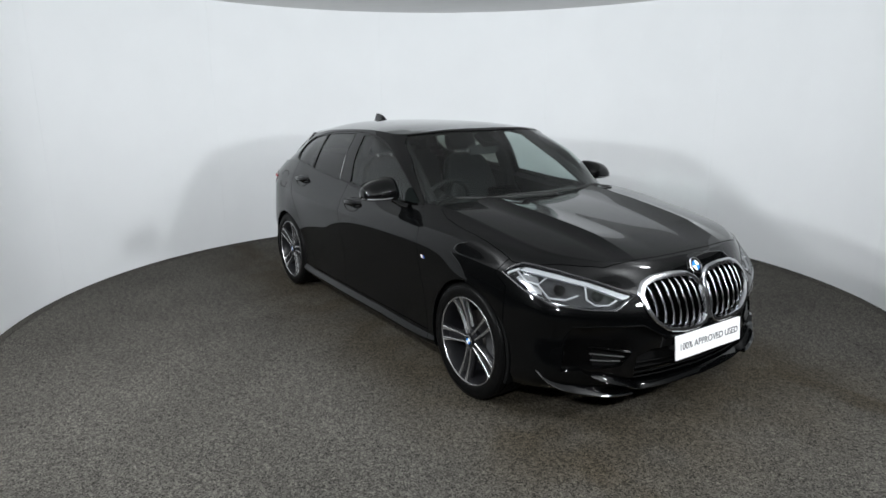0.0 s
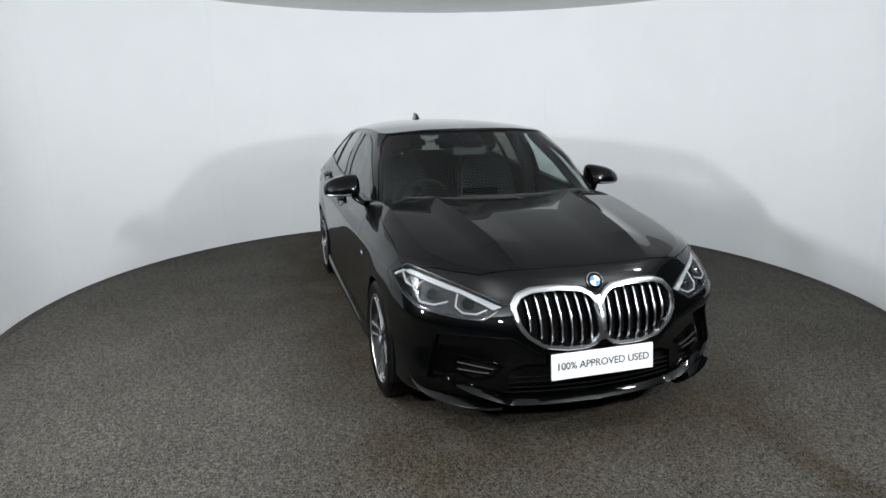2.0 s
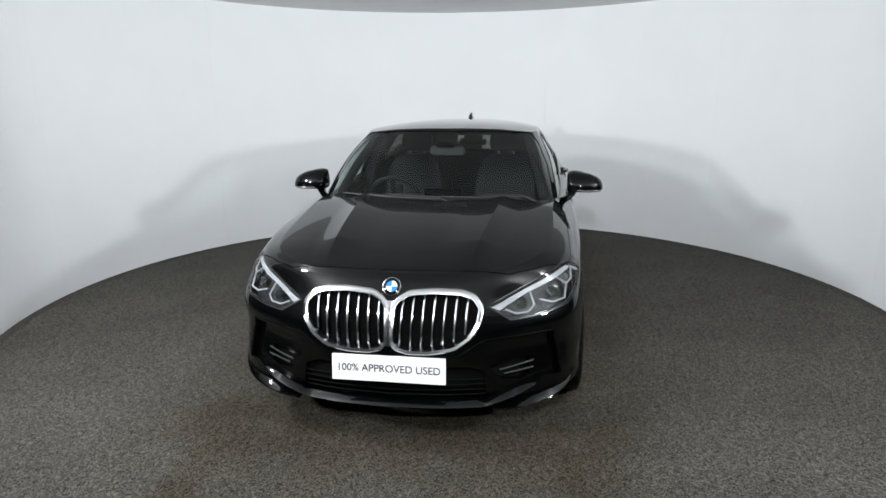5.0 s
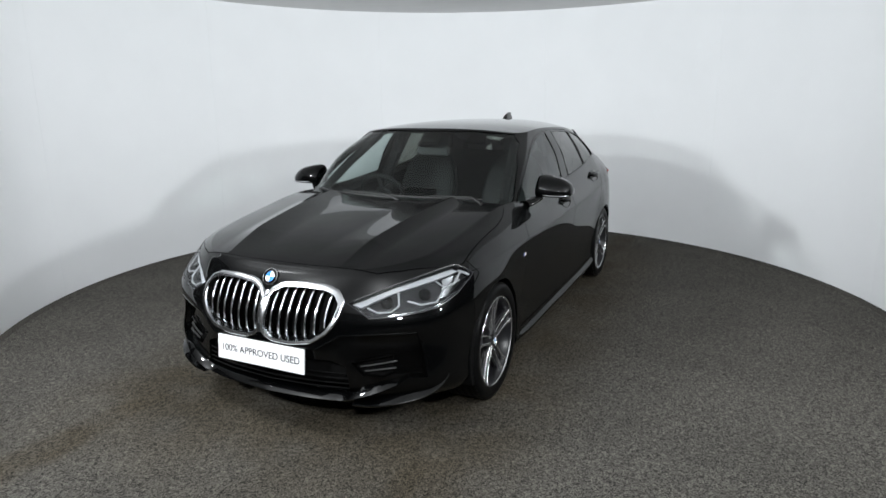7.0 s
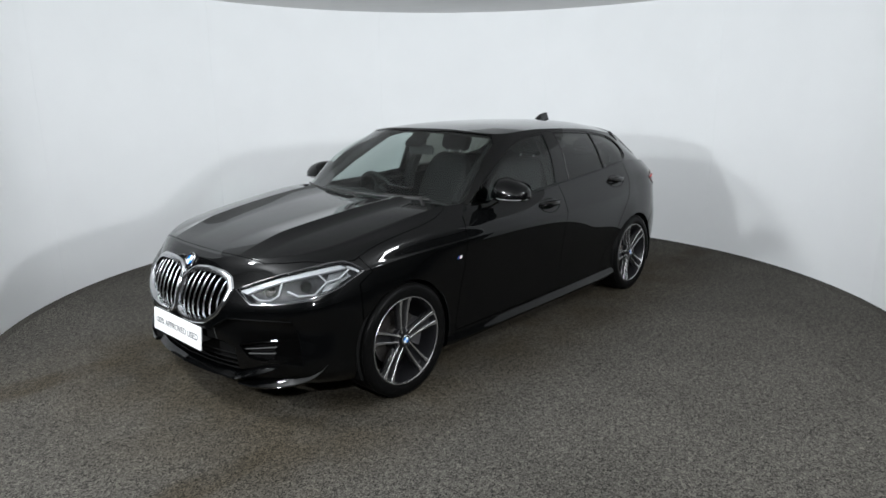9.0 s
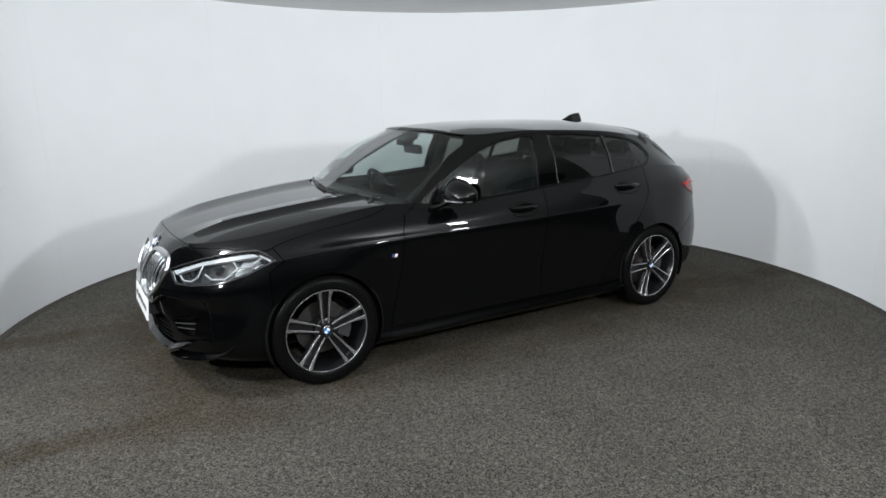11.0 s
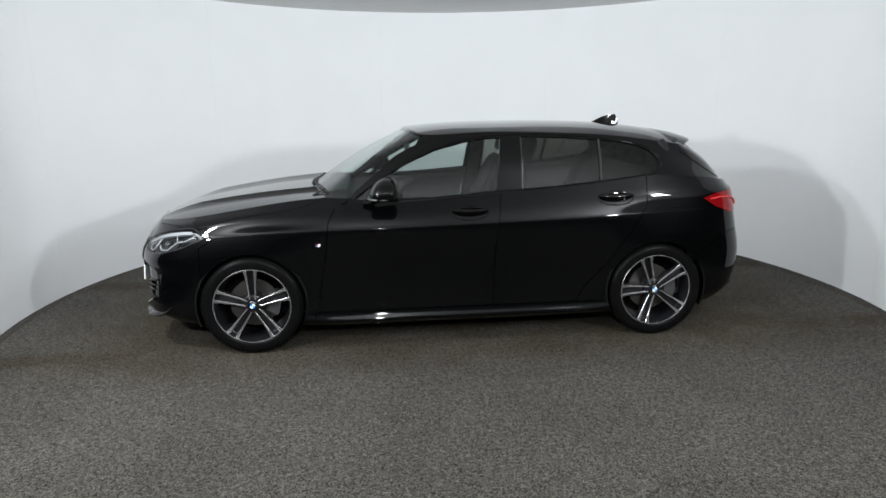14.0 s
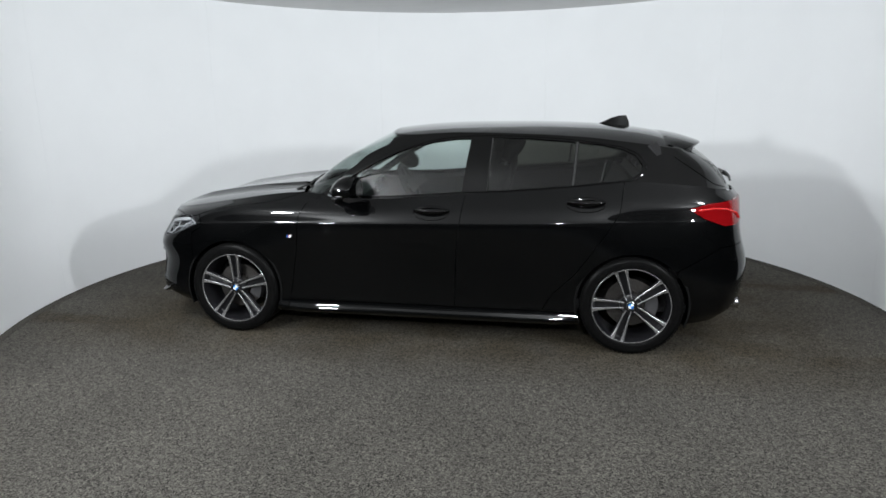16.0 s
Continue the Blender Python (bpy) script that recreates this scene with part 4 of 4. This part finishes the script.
def tail_lamps(car):
    for s in (1, -1):
        bm = keep(SIDE.copy(), shrink(TAILLAMP, .003), "y")
        keep(bm, [(.42, .2), (1.2, .2), (1.2, 1.3), (.42, 1.3)], "x")
        shifted(bm, .004)
        lip(bm, .02)
        if s < 0:
            bm = mirrored(bm)
        lamp = part("tail_lamp", bm, REDLENS, car, "glossy red wrap-around tail lamp")
        q = [flip(on_side(x, z, -.006), s) for x, z in ((-1.69, .925), (-1.78, .935), (-1.87, .925), (-1.94, .895), (-1.965, .86))]
        part("lamp_strip", tube(bmesh.new(), q, .010, 6, False, .6), BADGERED, lamp)


def number_plate(car):
    top, bot = Vector((2.178, 0, .475)), Vector((2.189, 0, .356))
    up = (top - bot).normalized()
    m = Matrix.Translation((top + bot) / 2) @ Matrix((Vector((0, 1, 0)), up, Vector((0, 1, 0)).cross(up))).transposed().to_4x4()
    bm = bmesh.new()
    box(bm, -.26, .26, -.06, .06, -.006, .004, .002, m)
    plate = part("show_plate", bm, PLATE, car, "white show plate with black capital lettering", 0)
    cu = bpy.data.curves.new("writing", "FONT")
    cu.body, cu.size, cu.align_x, cu.align_y, cu.extrude = "100% APPROVED USED", .0485, "CENTER", "CENTER", .0006
    cu.offset = .0004
    ob = bpy.data.objects.new("writing", cu)
    me = bpy.data.meshes.new_from_object(ob)
    bpy.data.objects.remove(ob)
    me.transform(m @ Matrix.Translation((0, 0, .0045)) @ Matrix.Diagonal((.97, 1.0, 1, 1)))
    me.materials.clear()
    me.materials.append(INK)
    w = new("writing", me)
    w.parent = plate
    bm = bmesh.new()
    box(bm, 2.08, 2.172, -.2, .2, .37, .46, .01)
    part("plate_bracket", bm, MATTBLACK, car)


def bumper_trim(car):
    # lower lip: a flat-topped strip, level in the middle and rising outwards
    bm = bmesh.new()
    rows = []
    for y in np.linspace(-.655, .655, 61):
        z = .226 + max(0, abs(y) - .41) * .36
        x = on_front(abs(y), z + .01, 0).x
        h = min(1, (.675 - abs(y)) / .08)
        rows.append([bm.verts.new((x + dx * h, y, z + dz * h)) for dx, dz in ((-.10, -.012), (.004, -.014), (.014, -.007), (-.010, .019), (-.018, .022), (-.10, .012))])
    for a, b in zip(rows, rows[1:]):
        for i in range(6):
            bm.faces.new((a[i], a[(i + 1) % 6], b[(i + 1) % 6], b[i]))
    bm.faces.new(rows[0])
    bm.faces.new(rows[-1][::-1])
    bmesh.ops.recalc_face_normals(bm, faces=bm.faces)
    part("front_lip", bm, PAINT, car, "gloss black front lip", 30)
    for s in (1, -1):
        st = [(1.815, .838, .345, .010), (1.86, .828, .300, .032), (1.915, .800, .264, .046), (1.98, .745, .241, .052), (2.045, .65, .222, .046), (2.09, .54, .209, .028), (2.115, .465, .212, .010)]
        P = spline([q[:3] for q in st], 21)
        hs = np.interp(np.linspace(0, 6, 21), range(7), [q[3] for q in st])
        bm = bmesh.new()
        rows = []
        for (x, y, z), h in zip(P, hs):
            p = Vector((x, y, z))
            inn = Vector((1.55 - x, .42 - y, 0)).normalized()
            row = (p + inn * .012 + Vector((0, 0, -.010)), p, p + inn * .004 + Vector((0, 0, .006)), p + inn * .062 + Vector((0, 0, h)), p + inn * .10 + Vector((0, 0, h * 1.1)), p + inn * .12 + Vector((0, 0, -.01)))
            rows.append([bm.verts.new(flip(c, s)) for c in row])
        for a, b in zip(rows, rows[1:]):
            for i in range(6):
                bm.faces.new((a[i], a[(i + 1) % 6], b[(i + 1) % 6], b[i]))
        bm.faces.new(rows[0])
        bm.faces.new(rows[-1][::-1])
        bmesh.ops.recalc_face_normals(bm, faces=bm.faces)
        part("corner_blade", bm, PAINT, car, "gloss black bumper corner blade", 30)
        for dy, z0, z1, r in ((0, .412, .448, .006), (.03, .392, .415, .005), (.05, .372, .385, .005)):
            q = [flip(on_front(y, z0 + (z1 - z0) * k, .026), s) for k, y in zip(np.linspace(0, 1, 6), np.linspace(.462 + dy, .64, 6))]
            part("intake_bar", tube(bmesh.new(), q, r, 8, False, .7), GLOSSBLACK if dy == 0 else MATTBLACK, car)
        # rounded edge along the top of the recess and down its outer side
        q = [on_front(y, z, .004) for y, z in ((.30, .474), (.36, .511), (.42, .548), (.50, .550), (.58, .552), (.66, .553), (.722, .553), (.738, .50), (.754, .44), (.763, .39), (.771, .338))]
        part("bumper_crease", tube(bmesh.new(), [flip(v, s) for v in q], .0065, 8), PAINT, car)
    for z in (.27, .295, .32, .345):
        bm = tube(bmesh.new(), [Vector((on_front(abs(y), z, .045).x, y, z)) for y in np.linspace(-.44, .44, 17)], .004, 5)
        part("intake_mesh_bar", bm, LINER, car)


def mirrors(doors):
    for door, s in zip(doors, (1, -1)):
        bm = bmesh.new()
        rows = []
        N = 20
        for y, cx, cz, rx, rz in ((.828, .475, 1.037, .062, .055), (.836, .475, 1.038, .088, .072), (.86, .478, 1.040, .099, .077), (.90, .482, 1.039, .101, .075), (.95, .484, 1.034, .097, .068), (.985, .482, 1.028, .088, .057), (1.008, .478, 1.023, .070, .042), (1.018, .474, 1.020, .045, .022)):
            row = []
            for i in range(N):
                a = 2 * math.pi * i / N
                c, si = math.cos(a), math.sin(a)
                e = 0.55
                x = cx + rx * .88 * math.copysign(abs(c) ** e, c)
                z = cz + rz * (1.05 if si > 0 else .72) * math.copysign(abs(si) ** (.75 if si > 0 else .45), si)
                if x < cx:
                    x = cx + (x - cx) * .92
                else:
                    x -= max(0, z - cz) * .55
                row.append(bm.verts.new((x, (.828 + (y - .828) * 1.2) * s, z)))
            rows.append(row)
        for a, b in zip(rows, rows[1:]):
            for i in range(N):
                bm.faces.new((a[i], a[(i + 1) % N], b[(i + 1) % N], b[i]))
        bm.faces.new(rows[0])
        bm.faces.new(rows[-1])
        bmesh.ops.recalc_face_normals(bm, faces=bm.faces)
        cap = part("door_mirror", bm, PAINT, door, "gloss black door mirror housing", 50)
        q = [(.548, .86), (.574, .90), (.572, .94), (.556, .972), (.53, .992), (.48, 1.003), (.43, .995)]
        part("mirror_strip", tube(bmesh.new(), [(x + .008, (.828 + (y + .014 - .828) * 1.2) * s, 1.003) for x, y in q], .0032, 6), SILVERTRIM, cap)
        bm = bmesh.new()
        bmesh.ops.create_circle(bm, cap_ends=True, radius=1, segments=28, matrix=Matrix.Translation((.382, .945 * s, 1.037)) @ Matrix.Rotation(radians(90), 4, "Y") @ Matrix.Diagonal((.058, .075, 1, 1)))
        part("mirror_glass", bm, MIRROR, cap)
        bm = tube(bmesh.new(), [(.60, .80 * s, .945), (.56, .83 * s, .955), (.52, .86 * s, .985)], [.03, .024, .03], 10, False, .7)
        part("mirror_arm", bm, GLOSSBLACK, door)


def handles(doors, rear):
    for ds, x0, z in ((doors, -.064, .880), (rear, -1.031, .950)):
        for door, s in zip(ds, (1, -1)):
            c = on_side(x0, z)
            bm = bmesh.new()
            bmesh.ops.create_uvsphere(bm, u_segments=28, v_segments=12, radius=1, matrix=Matrix.Translation(flip(c, s) - Vector((0, .004 * s, 0))) @ Matrix.Diagonal((.117, .0075, .043, 1)))
            part("handle_cup", bm, GLOSSBLACK, door)
            ring = [flip(on_side(x0 + .115 * math.cos(a), z + .043 * math.sin(a), -.001), s) for a in np.linspace(0, 2 * math.pi, 36, endpoint=False)]
            part("handle_ring", tube(bmesh.new(), ring, .0035, 6, True), GLOSSBLACK, door)
            xs = np.linspace(.112, -.117, 13)
            q = []
            for i, dx in enumerate(xs):
                p = on_side(x0 + dx, z + .016)
                q.append(flip(p, s) + Vector((0, s * (.004 + .03 * math.sin(math.pi * i / 12) ** .6), -.004 * math.sin(math.pi * i / 12))))
            rr = [.007 + .012 * math.sin(math.pi * i / 12) ** .5 for i in range(13)]
            part("door_handle", tube(bmesh.new(), q, rr, 10, False, 1.0), GLOSSBLACK, door, "gloss black pull handle")


def small_trim(car, doors, rear):
    # aerial fin
    bm = bmesh.new()
    rows = []
    for x, z, w in ((-1.14, 1.413, .008), (-1.17, 1.425, .022), (-1.22, 1.450, .020), (-1.28, 1.466, .014), (-1.325, 1.468, .011), (-1.345, 1.425, .016), (-1.35, 1.38, .02)):
        zb = ROOFC(x) - .008
        rows.append([bm.verts.new((x, a * w, zz)) for a, zz in ((-1.6, zb), (-1, zb + (z - zb) * .5), (-.5, z), (.5, z), (1, zb + (z - zb) * .5), (1.6, zb))])
    for a, b in zip(rows, rows[1:]):
        for i in range(5):
            bm.faces.new((a[i], a[i + 1], b[i + 1], b[i]))
    bm.faces.new(rows[0])
    bm.faces.new(rows[-1])
    bmesh.ops.recalc_face_normals(bm, faces=bm.faces)
    part("roof_aerial", bm, PAINT, car, "black shark-fin roof aerial", 50)
    # roof spoiler
    bm = bmesh.new()
    rows = []
    ys = np.linspace(-.53, .53, 27)
    for y in ys:
        k = abs(y) / .53
        xe = -1.805 + .15 * k ** 3 + .05 * k ** 8
        x0 = -1.53
        zr = ROOFC(x0) + (top_z(x0) - ROOFC(x0)) * (abs(y) / top_y(x0)) ** 2.6 if abs(y) < top_y(x0) else top_z(x0)
        ze = 1.305 - .012 * k ** 2 - .03 * k ** 6
        rows.append([bm.verts.new(c) for c in ((x0 + .03, y, zr - .004), (x0 - .02, y, zr + .002), ((x0 + xe) / 2, y, (zr + ze) / 2 + .012), (xe + .02, y, ze + .006), (xe, y, ze - .004), (xe + .015, y, ze - .022), (x0 - .12, y, ze - .045 - .04 * k ** 3))])
    for a, b in zip(rows, rows[1:]):
        for i in range(6):
            bm.faces.new((a[i], a[i + 1], b[i + 1], b[i]))
    bm.faces.new(rows[0])
    bm.faces.new(rows[-1])
    bmesh.ops.recalc_face_normals(bm, faces=bm.faces)
    part("roof_spoiler", bm, PAINT, car, "black roof spoiler")
    bm = keep(HOUSE.copy(), [(-1.57, 1.228), (-1.815, 1.062), (-1.90, 1.035), (-1.99, 1.04), (-1.90, 1.15), (-1.68, 1.245)], "y")
    shifted(bm, .003)
    both("spoiler_side_blade", bm, GLOSSBLACK, car, lipped=0.004)
    bm = tube(bmesh.new(), [(-1.98, -.02, 1.075), (-2.025, 0, 1.065), (-2.015, .16, 1.06), (-1.98, .34, 1.055)], [.024, .016, .010, .007], 8)
    part("rear_wiper", bm, MATTBLACK, car)
    for s in (1, -1):
        m = Matrix.Translation((-1.945, s * .56, .285)) @ Matrix.Rotation(radians(90), 4, "Z")
        part("exhaust_tip", lathe(bmesh.new(), [(.040, -.12), (.042, .09), (.045, .095), (.041, .095), (.036, .08), (.034, -.1)], 32, "y", m=m), CHROME, car, "bright round exhaust tip")
        # fender badge: three stripes and a pale bar
        for k, (ma, w) in enumerate(((BADGEBLUE, .0035), (BADGENAVY, .0035), (BADGERED, .0035), (BADGEWHITE, .015))):
            bm = bmesh.new()
            x = .922 - (.0042 * k if k < 3 else .0150)
            v = []
            for dx, dz in ((0, -.009), (-w, -.009), (-w - .006, .009), (-.006, .009)):
                v.append(bm.verts.new(flip(on_side(x + dx, .703 + dz, -.0022), s)))
            bm.faces.new(v if s < 0 else v[::-1])
            r = bmesh.ops.extrude_face_region(bm, geom=list(bm.faces))
            bmesh.ops.translate(bm, vec=(0, -.003 * s, 0), verts=[q for q in r["geom"] if isinstance(q, bmesh.types.BMVert)])
            bmesh.ops.recalc_face_normals(bm, faces=bm.faces)
            part("fender_badge", bm, ma, car, "small striped fender badge", 0)
        # belt moulding along the window sill and round the window opening
        q = [flip(on_house(x, z), s) + Vector((0, .001 * s, 0)) for x, z in
             ((.70, .955), (.5, .962), (.20, .973), (-.25, 1.006), (-.41, 1.013), (-.70, 1.034), (-.95, 1.056), (-1.25, 1.090), (-1.33, 1.102), (-1.385, 1.15), (-1.392, 1.19), (-1.34, 1.252), (-1.25, 1.286))]
        part("window_moulding", tube(bmesh.new(), [Vector(v) for v in spline(q, 60)], .0055, 6), GLOSSBLACK, car)
        q = [flip(on_house(x, z), s) for x, z in ((-.973, 1.318), (-.962, 1.19), (-.951, 1.06))]
        part("window_divider", tube(bmesh.new(), q, .0095, 6, False, .6), TRIMGREY, car)
        q = [flip(on_house(x, z), s) for x, z in ((-.434, 1.338), (-.428, 1.19), (-.418, 1.02))]
        part("window_edge_strip", tube(bmesh.new(), q, .006, 6, False, .6), TRIMGREY, car)
        q = [flip(on_house(x, z), s) for x, z in ((.66, .985), (.50, 1.093), (.30, 1.203), (.12, 1.28), (-.06, 1.33), (-.25, 1.353), (-.45, 1.358), (-.70, 1.35), (-.97, 1.33), (-1.25, 1.289))]
        part("window_seal", tube(bmesh.new(), [Vector(v) for v in spline(q, 50)], .005, 6), GLOSSBLACK, car)
    # fuel flap, on the right rear
    c = [(-1.50, .86), (-1.40, .86), (-1.375, .89), (-1.375, .965), (-1.40, .99), (-1.50, .99), (-1.52, .965), (-1.52, .89)]
    q = [flip(on_side(x, z, .0005), -1) for x, z in c]
    part("fuel_flap_seam", tube(bmesh.new(), q, .0025, 6, True), LINER, car)
    # wipers
    for y0, y1, x1 in ((-.60, .08, .975), (.03, .60, .93)):
        def on_glass(y, z, d):
            p, n, _, _ = HTREE.ray_cast(Vector((3, abs(y), z)), Vector((-1, 0, 0)))
            return Vector((p.x, y, z)) + Vector((.55, 0, .83)) * d
        blade = [on_glass(y0 + (y1 - y0) * k, (1.002 if y0 < 0 else 1.004) - .010 * k, .007) for k in np.linspace(0, 1, 8)]
        arm = [Vector((.99 - .15 * abs(y1) ** 2, y1 + .03, .985)), on_glass(y1 - .1 * (y1 - y0), 1.0, .014), on_glass(y0 + .45 * (y1 - y0), 1.006, .014)]
        w = part("wiper", tube(bmesh.new(), arm, [.010, .008, .005], 8, False, .7), MATTBLACK, car, "black windscreen wiper")
        part("wiper_blade", tube(bmesh.new(), blade, .006, 6), MATTBLACK, w)


HTREE = BVHTree.FromBMesh(HOUSE)


def on_house(x, z):
    p = HTREE.ray_cast(Vector((x, 2, z)), Vector((0, -1, 0)))[0]
    return p if p else HTREE.find_nearest(Vector((x, .7, z)))[0]


def pad(st, m, axis):
    """A stuffed pad with side bolsters: stations along the axis, half width, half thickness."""
    n = 28
    bm = bmesh.new()
    rows = []
    Q = spline(st, 18)
    for h, w, t in Q:
        row = []
        for i in range(n):
            a = 2 * math.pi * i / n
            c, si = math.cos(a), math.sin(a)
            yy = w * math.copysign(abs(c) ** .6, c)
            tt = t * math.copysign(abs(si) ** .7, si)
            if si > 0:
                tt += .035 * (abs(yy) / w) ** 4 * min(1, t / .06) - .01
            row.append(bm.verts.new(m @ (Vector((tt, yy, h)) if axis == "z" else Vector((h, yy, tt)))))
        rows.append(row)
    for a, b in zip(rows, rows[1:]):
        for i in range(n):
            bm.faces.new((a[i], a[(i + 1) % n], b[(i + 1) % n], b[i]))
    bm.faces.new(rows[0])
    bm.faces.new(rows[-1])
    bmesh.ops.recalc_face_normals(bm, faces=bm.faces)
    return bm


def cabin(car, doors, rear):
    bm = bmesh.new()
    box(bm, -1.8, .95, -.78, .78, .26, .32)
    part("cabin_floor", bm, TRIM, car)
    # dashboard
    bm = bmesh.new()
    rows = []
    for y in np.linspace(-.74, .74, 17):
        hood = .035 * math.exp(-((y + .37) / .16) ** 2)
        rows.append([bm.verts.new((x - .06 * (abs(y) / .74) ** 2, y, z)) for x, z in ((.94, .70), (.93, .90), (.80, .935), (.62, .935 + hood), (.545, .925 + hood), (.52, .87), (.56, .74), (.60, .55), (.70, .40))])
    for a, b in zip(rows, rows[1:]):
        for i in range(8):
            bm.faces.new((a[i], b[i], b[i + 1], a[i + 1]))
    bm.faces.new(rows[0])
    bm.faces.new(rows[-1])
    bmesh.ops.recalc_face_normals(bm, faces=bm.faces)
    part("dashboard", bm, TRIM, car, "dark dashboard")
    bm = bmesh.new()
    box(bm, .50, .52, -.13, .13, .90, 1.0, .006)
    part("centre_display", bm, GLOSSBLACK, car)
    m = Matrix.Translation((.36, -.37, .895)) @ Matrix.Rotation(radians(-64), 4, "Y")
    ring = [m @ Vector((.182 * math.cos(a), .182 * math.sin(a), 0)) for a in np.linspace(0, 2 * math.pi, 40, endpoint=False)]
    sw = part("steering_wheel", tube(bmesh.new(), ring, .0155, 10, True), LEATHER, car, "black leather steering wheel")
    bm = bmesh.new()
    lathe(bm, [(0, .01), (.06, .008), (.075, -.01), (.05, -.05), (.03, -.16)], 24, "z", m=m @ Matrix.Rotation(radians(180), 4, "X"))
    for a in (0, 180, 270):
        box(bm, .05, .175, -.018, .018, -.008, .008, .004, m @ Matrix.Rotation(radians(a + 90), 4, "Z"))
    part("steering_boss", bm, TRIM, sw)
    for y in (-.37, .37):
        seat = part("front_seat", pad([(-.30, .22, .10), (-.18, .25, .13), (.05, .25, .13), (.17, .235, .11), (.22, .20, .06)], Matrix.Translation((0, y, .52)), "x"), LEATHER, car, "dark grey leather front seat")
        m = Matrix.Translation((-.26, y, .56)) @ Matrix.Rotation(radians(-22), 4, "Y")
        part("backrest", pad([(.0, .20, .05), (.05, .235, .075), (.20, .245, .085), (.38, .24, .08), (.50, .215, .07), (.58, .175, .06), (.63, .11, .04)], m, "z"), LEATHER, seat, smooth=70)
        part("headrest", pad([(.66, .10, .035), (.68, .125, .05), (.75, .135, .055), (.80, .12, .05), (.83, .08, .03)], m, "z"), LEATHER, seat, smooth=70)
        for k in (-.06, .06):
            part("headrest_post", tube(bmesh.new(), [m @ Vector((0, k, .58)), m @ Vector((0, k, .70))], .006, 8), SILVERTRIM, seat)
    bench = part("rear_seat", box(bmesh.new(), -1.25, -.72, -.66, .66, .40, .62, .07), LEATHER, car, "dark rear bench seat")
    m = Matrix.Translation((-1.16, 0, .58)) @ Matrix.Rotation(radians(-24), 4, "Y")
    bm = bmesh.new()
    box(bm, -.07, .07, -.66, .66, 0, .58, .06, m)
    part("backrest", bm, LEATHER, bench, smooth=60)
    for y in (-.36, 0, .36):
        bm = bmesh.new()
        box(bm, -.04, .05, y - .13, y + .13, .59, .73, .04, m)
        part("headrest", bm, LEATHER, bench, smooth=60)
    bm = bmesh.new()
    box(bm, -1.92, -1.42, -.62, .62, .98, 1.0, .006)
    part("parcel_shelf", bm, TRIM, car)
    bm = bmesh.new()
    box(bm, -1.56, -1.52, -.80, .80, .30, .985, .006)
    part("boot_partition", bm, LINER, car)
    for s in (1, -1):
        bm = keep(SIDE.copy(), [(-1.55, .5), (-2.3, .5), (-2.3, .995), (-1.55, .995)], "y")
        shifted(bm, -.04)
        if s < 0:
            bm = mirrored(bm)
        part("boot_lining", bm, LINER, car)
    for ds, line in ((doors, LINE_FD), (rear, LINE_RD)):
        for d, s in zip(ds, (1, -1)):
            bm = keep(SIDE.copy(), shrink(line, .02), "y")
            bmesh.ops.delete(bm, geom=[f for f in bm.faces if f.calc_center_median().z < .34], context="FACES")
            shifted(bm, -.075)
            lip(bm, -.05, lambda c: c.z < .9)
            if s < 0:
                bm = mirrored(bm)
            part("door_card", bm, TRIM, d, "dark inner door trim")
    bm = roof_sheet()
    shifted(bm, -.035)
    part("headliner", whole(bm), TRIM, car)
    # things at the top of the windscreen
    bm = bmesh.new()
    m = Matrix.Translation((.335, 0, 1.318)) @ Matrix.Rotation(radians(30), 4, "Y")
    box(bm, -.07, .07, -.075, .075, -.03, .012, .015, m)
    part("sensor_housing", bm, GLOSSBLACK, car)
    bm = bmesh.new()
    box(bm, .275, .30, -.125, .125, 1.205, 1.27, .012)
    mir = part("interior_mirror", bm, MATTBLACK, car, "black interior mirror")
    bm = bmesh.new()
    box(bm, .2725, .2745, -.115, .115, 1.212, 1.263)
    part("mirror_glass", bm, MIRROR, mir)
    part("mirror_stem", tube(bmesh.new(), [(.29, 0, 1.26), (.30, 0, 1.31)], .012, 8), MATTBLACK, mir)
    for s in (1, -1):
        q = [(.10, .55 * s, 1.33), (.42, .62 * s, 1.15), (.70, .68 * s, .96)]
        part("pillar_trim", tube(bmesh.new(), q, .03, 8), TRIM, car)
        q = [(-.36, .57 * s, 1.34), (-.35, .66 * s, 1.17), (-.33, .73 * s, 1.0), (-.32, .76 * s, .7)]
        part("pillar_trim", tube(bmesh.new(), q, .05, 8), TRIM, car)
        q = [(-1.42, .52 * s, 1.26), (-1.5, .58 * s, 1.15), (-1.55, .64 * s, 1.04)]
        part("pillar_trim", tube(bmesh.new(), q, .08, 8), TRIM, car)

# ---- build ----
room()
turntable = platform()
car = empty("car", "gloss black five-door hatchback car parked on the turning platform", "car")
doors, rear_doors = shell(car)
greenhouse(car, doors, rear_doors)
wheels(car)
underbody(car)
grille(car)
headlamps(car)
tail_lamps(car)
number_plate(car)
bumper_trim(car)
mirrors(doors)
handles(doors, rear_doors)
small_trim(car, doors, rear_doors)
cabin(car, doors, rear_doors)


def motions():
    rows, disc = [], []
    for t, d in TURN:
        a = radians(d)
        c, s = math.cos(a), math.sin(a)
        rows.append((t, pose(-(c * OFF[0] - s * OFF[1]), -(s * OFF[0] + c * OFF[1]), 0, 0, 0, d)))
        disc.append((t, pose(0, 0, 0, 0, 0, d)))
    walk(car, rows)
    walk(turntable, disc)


motions()
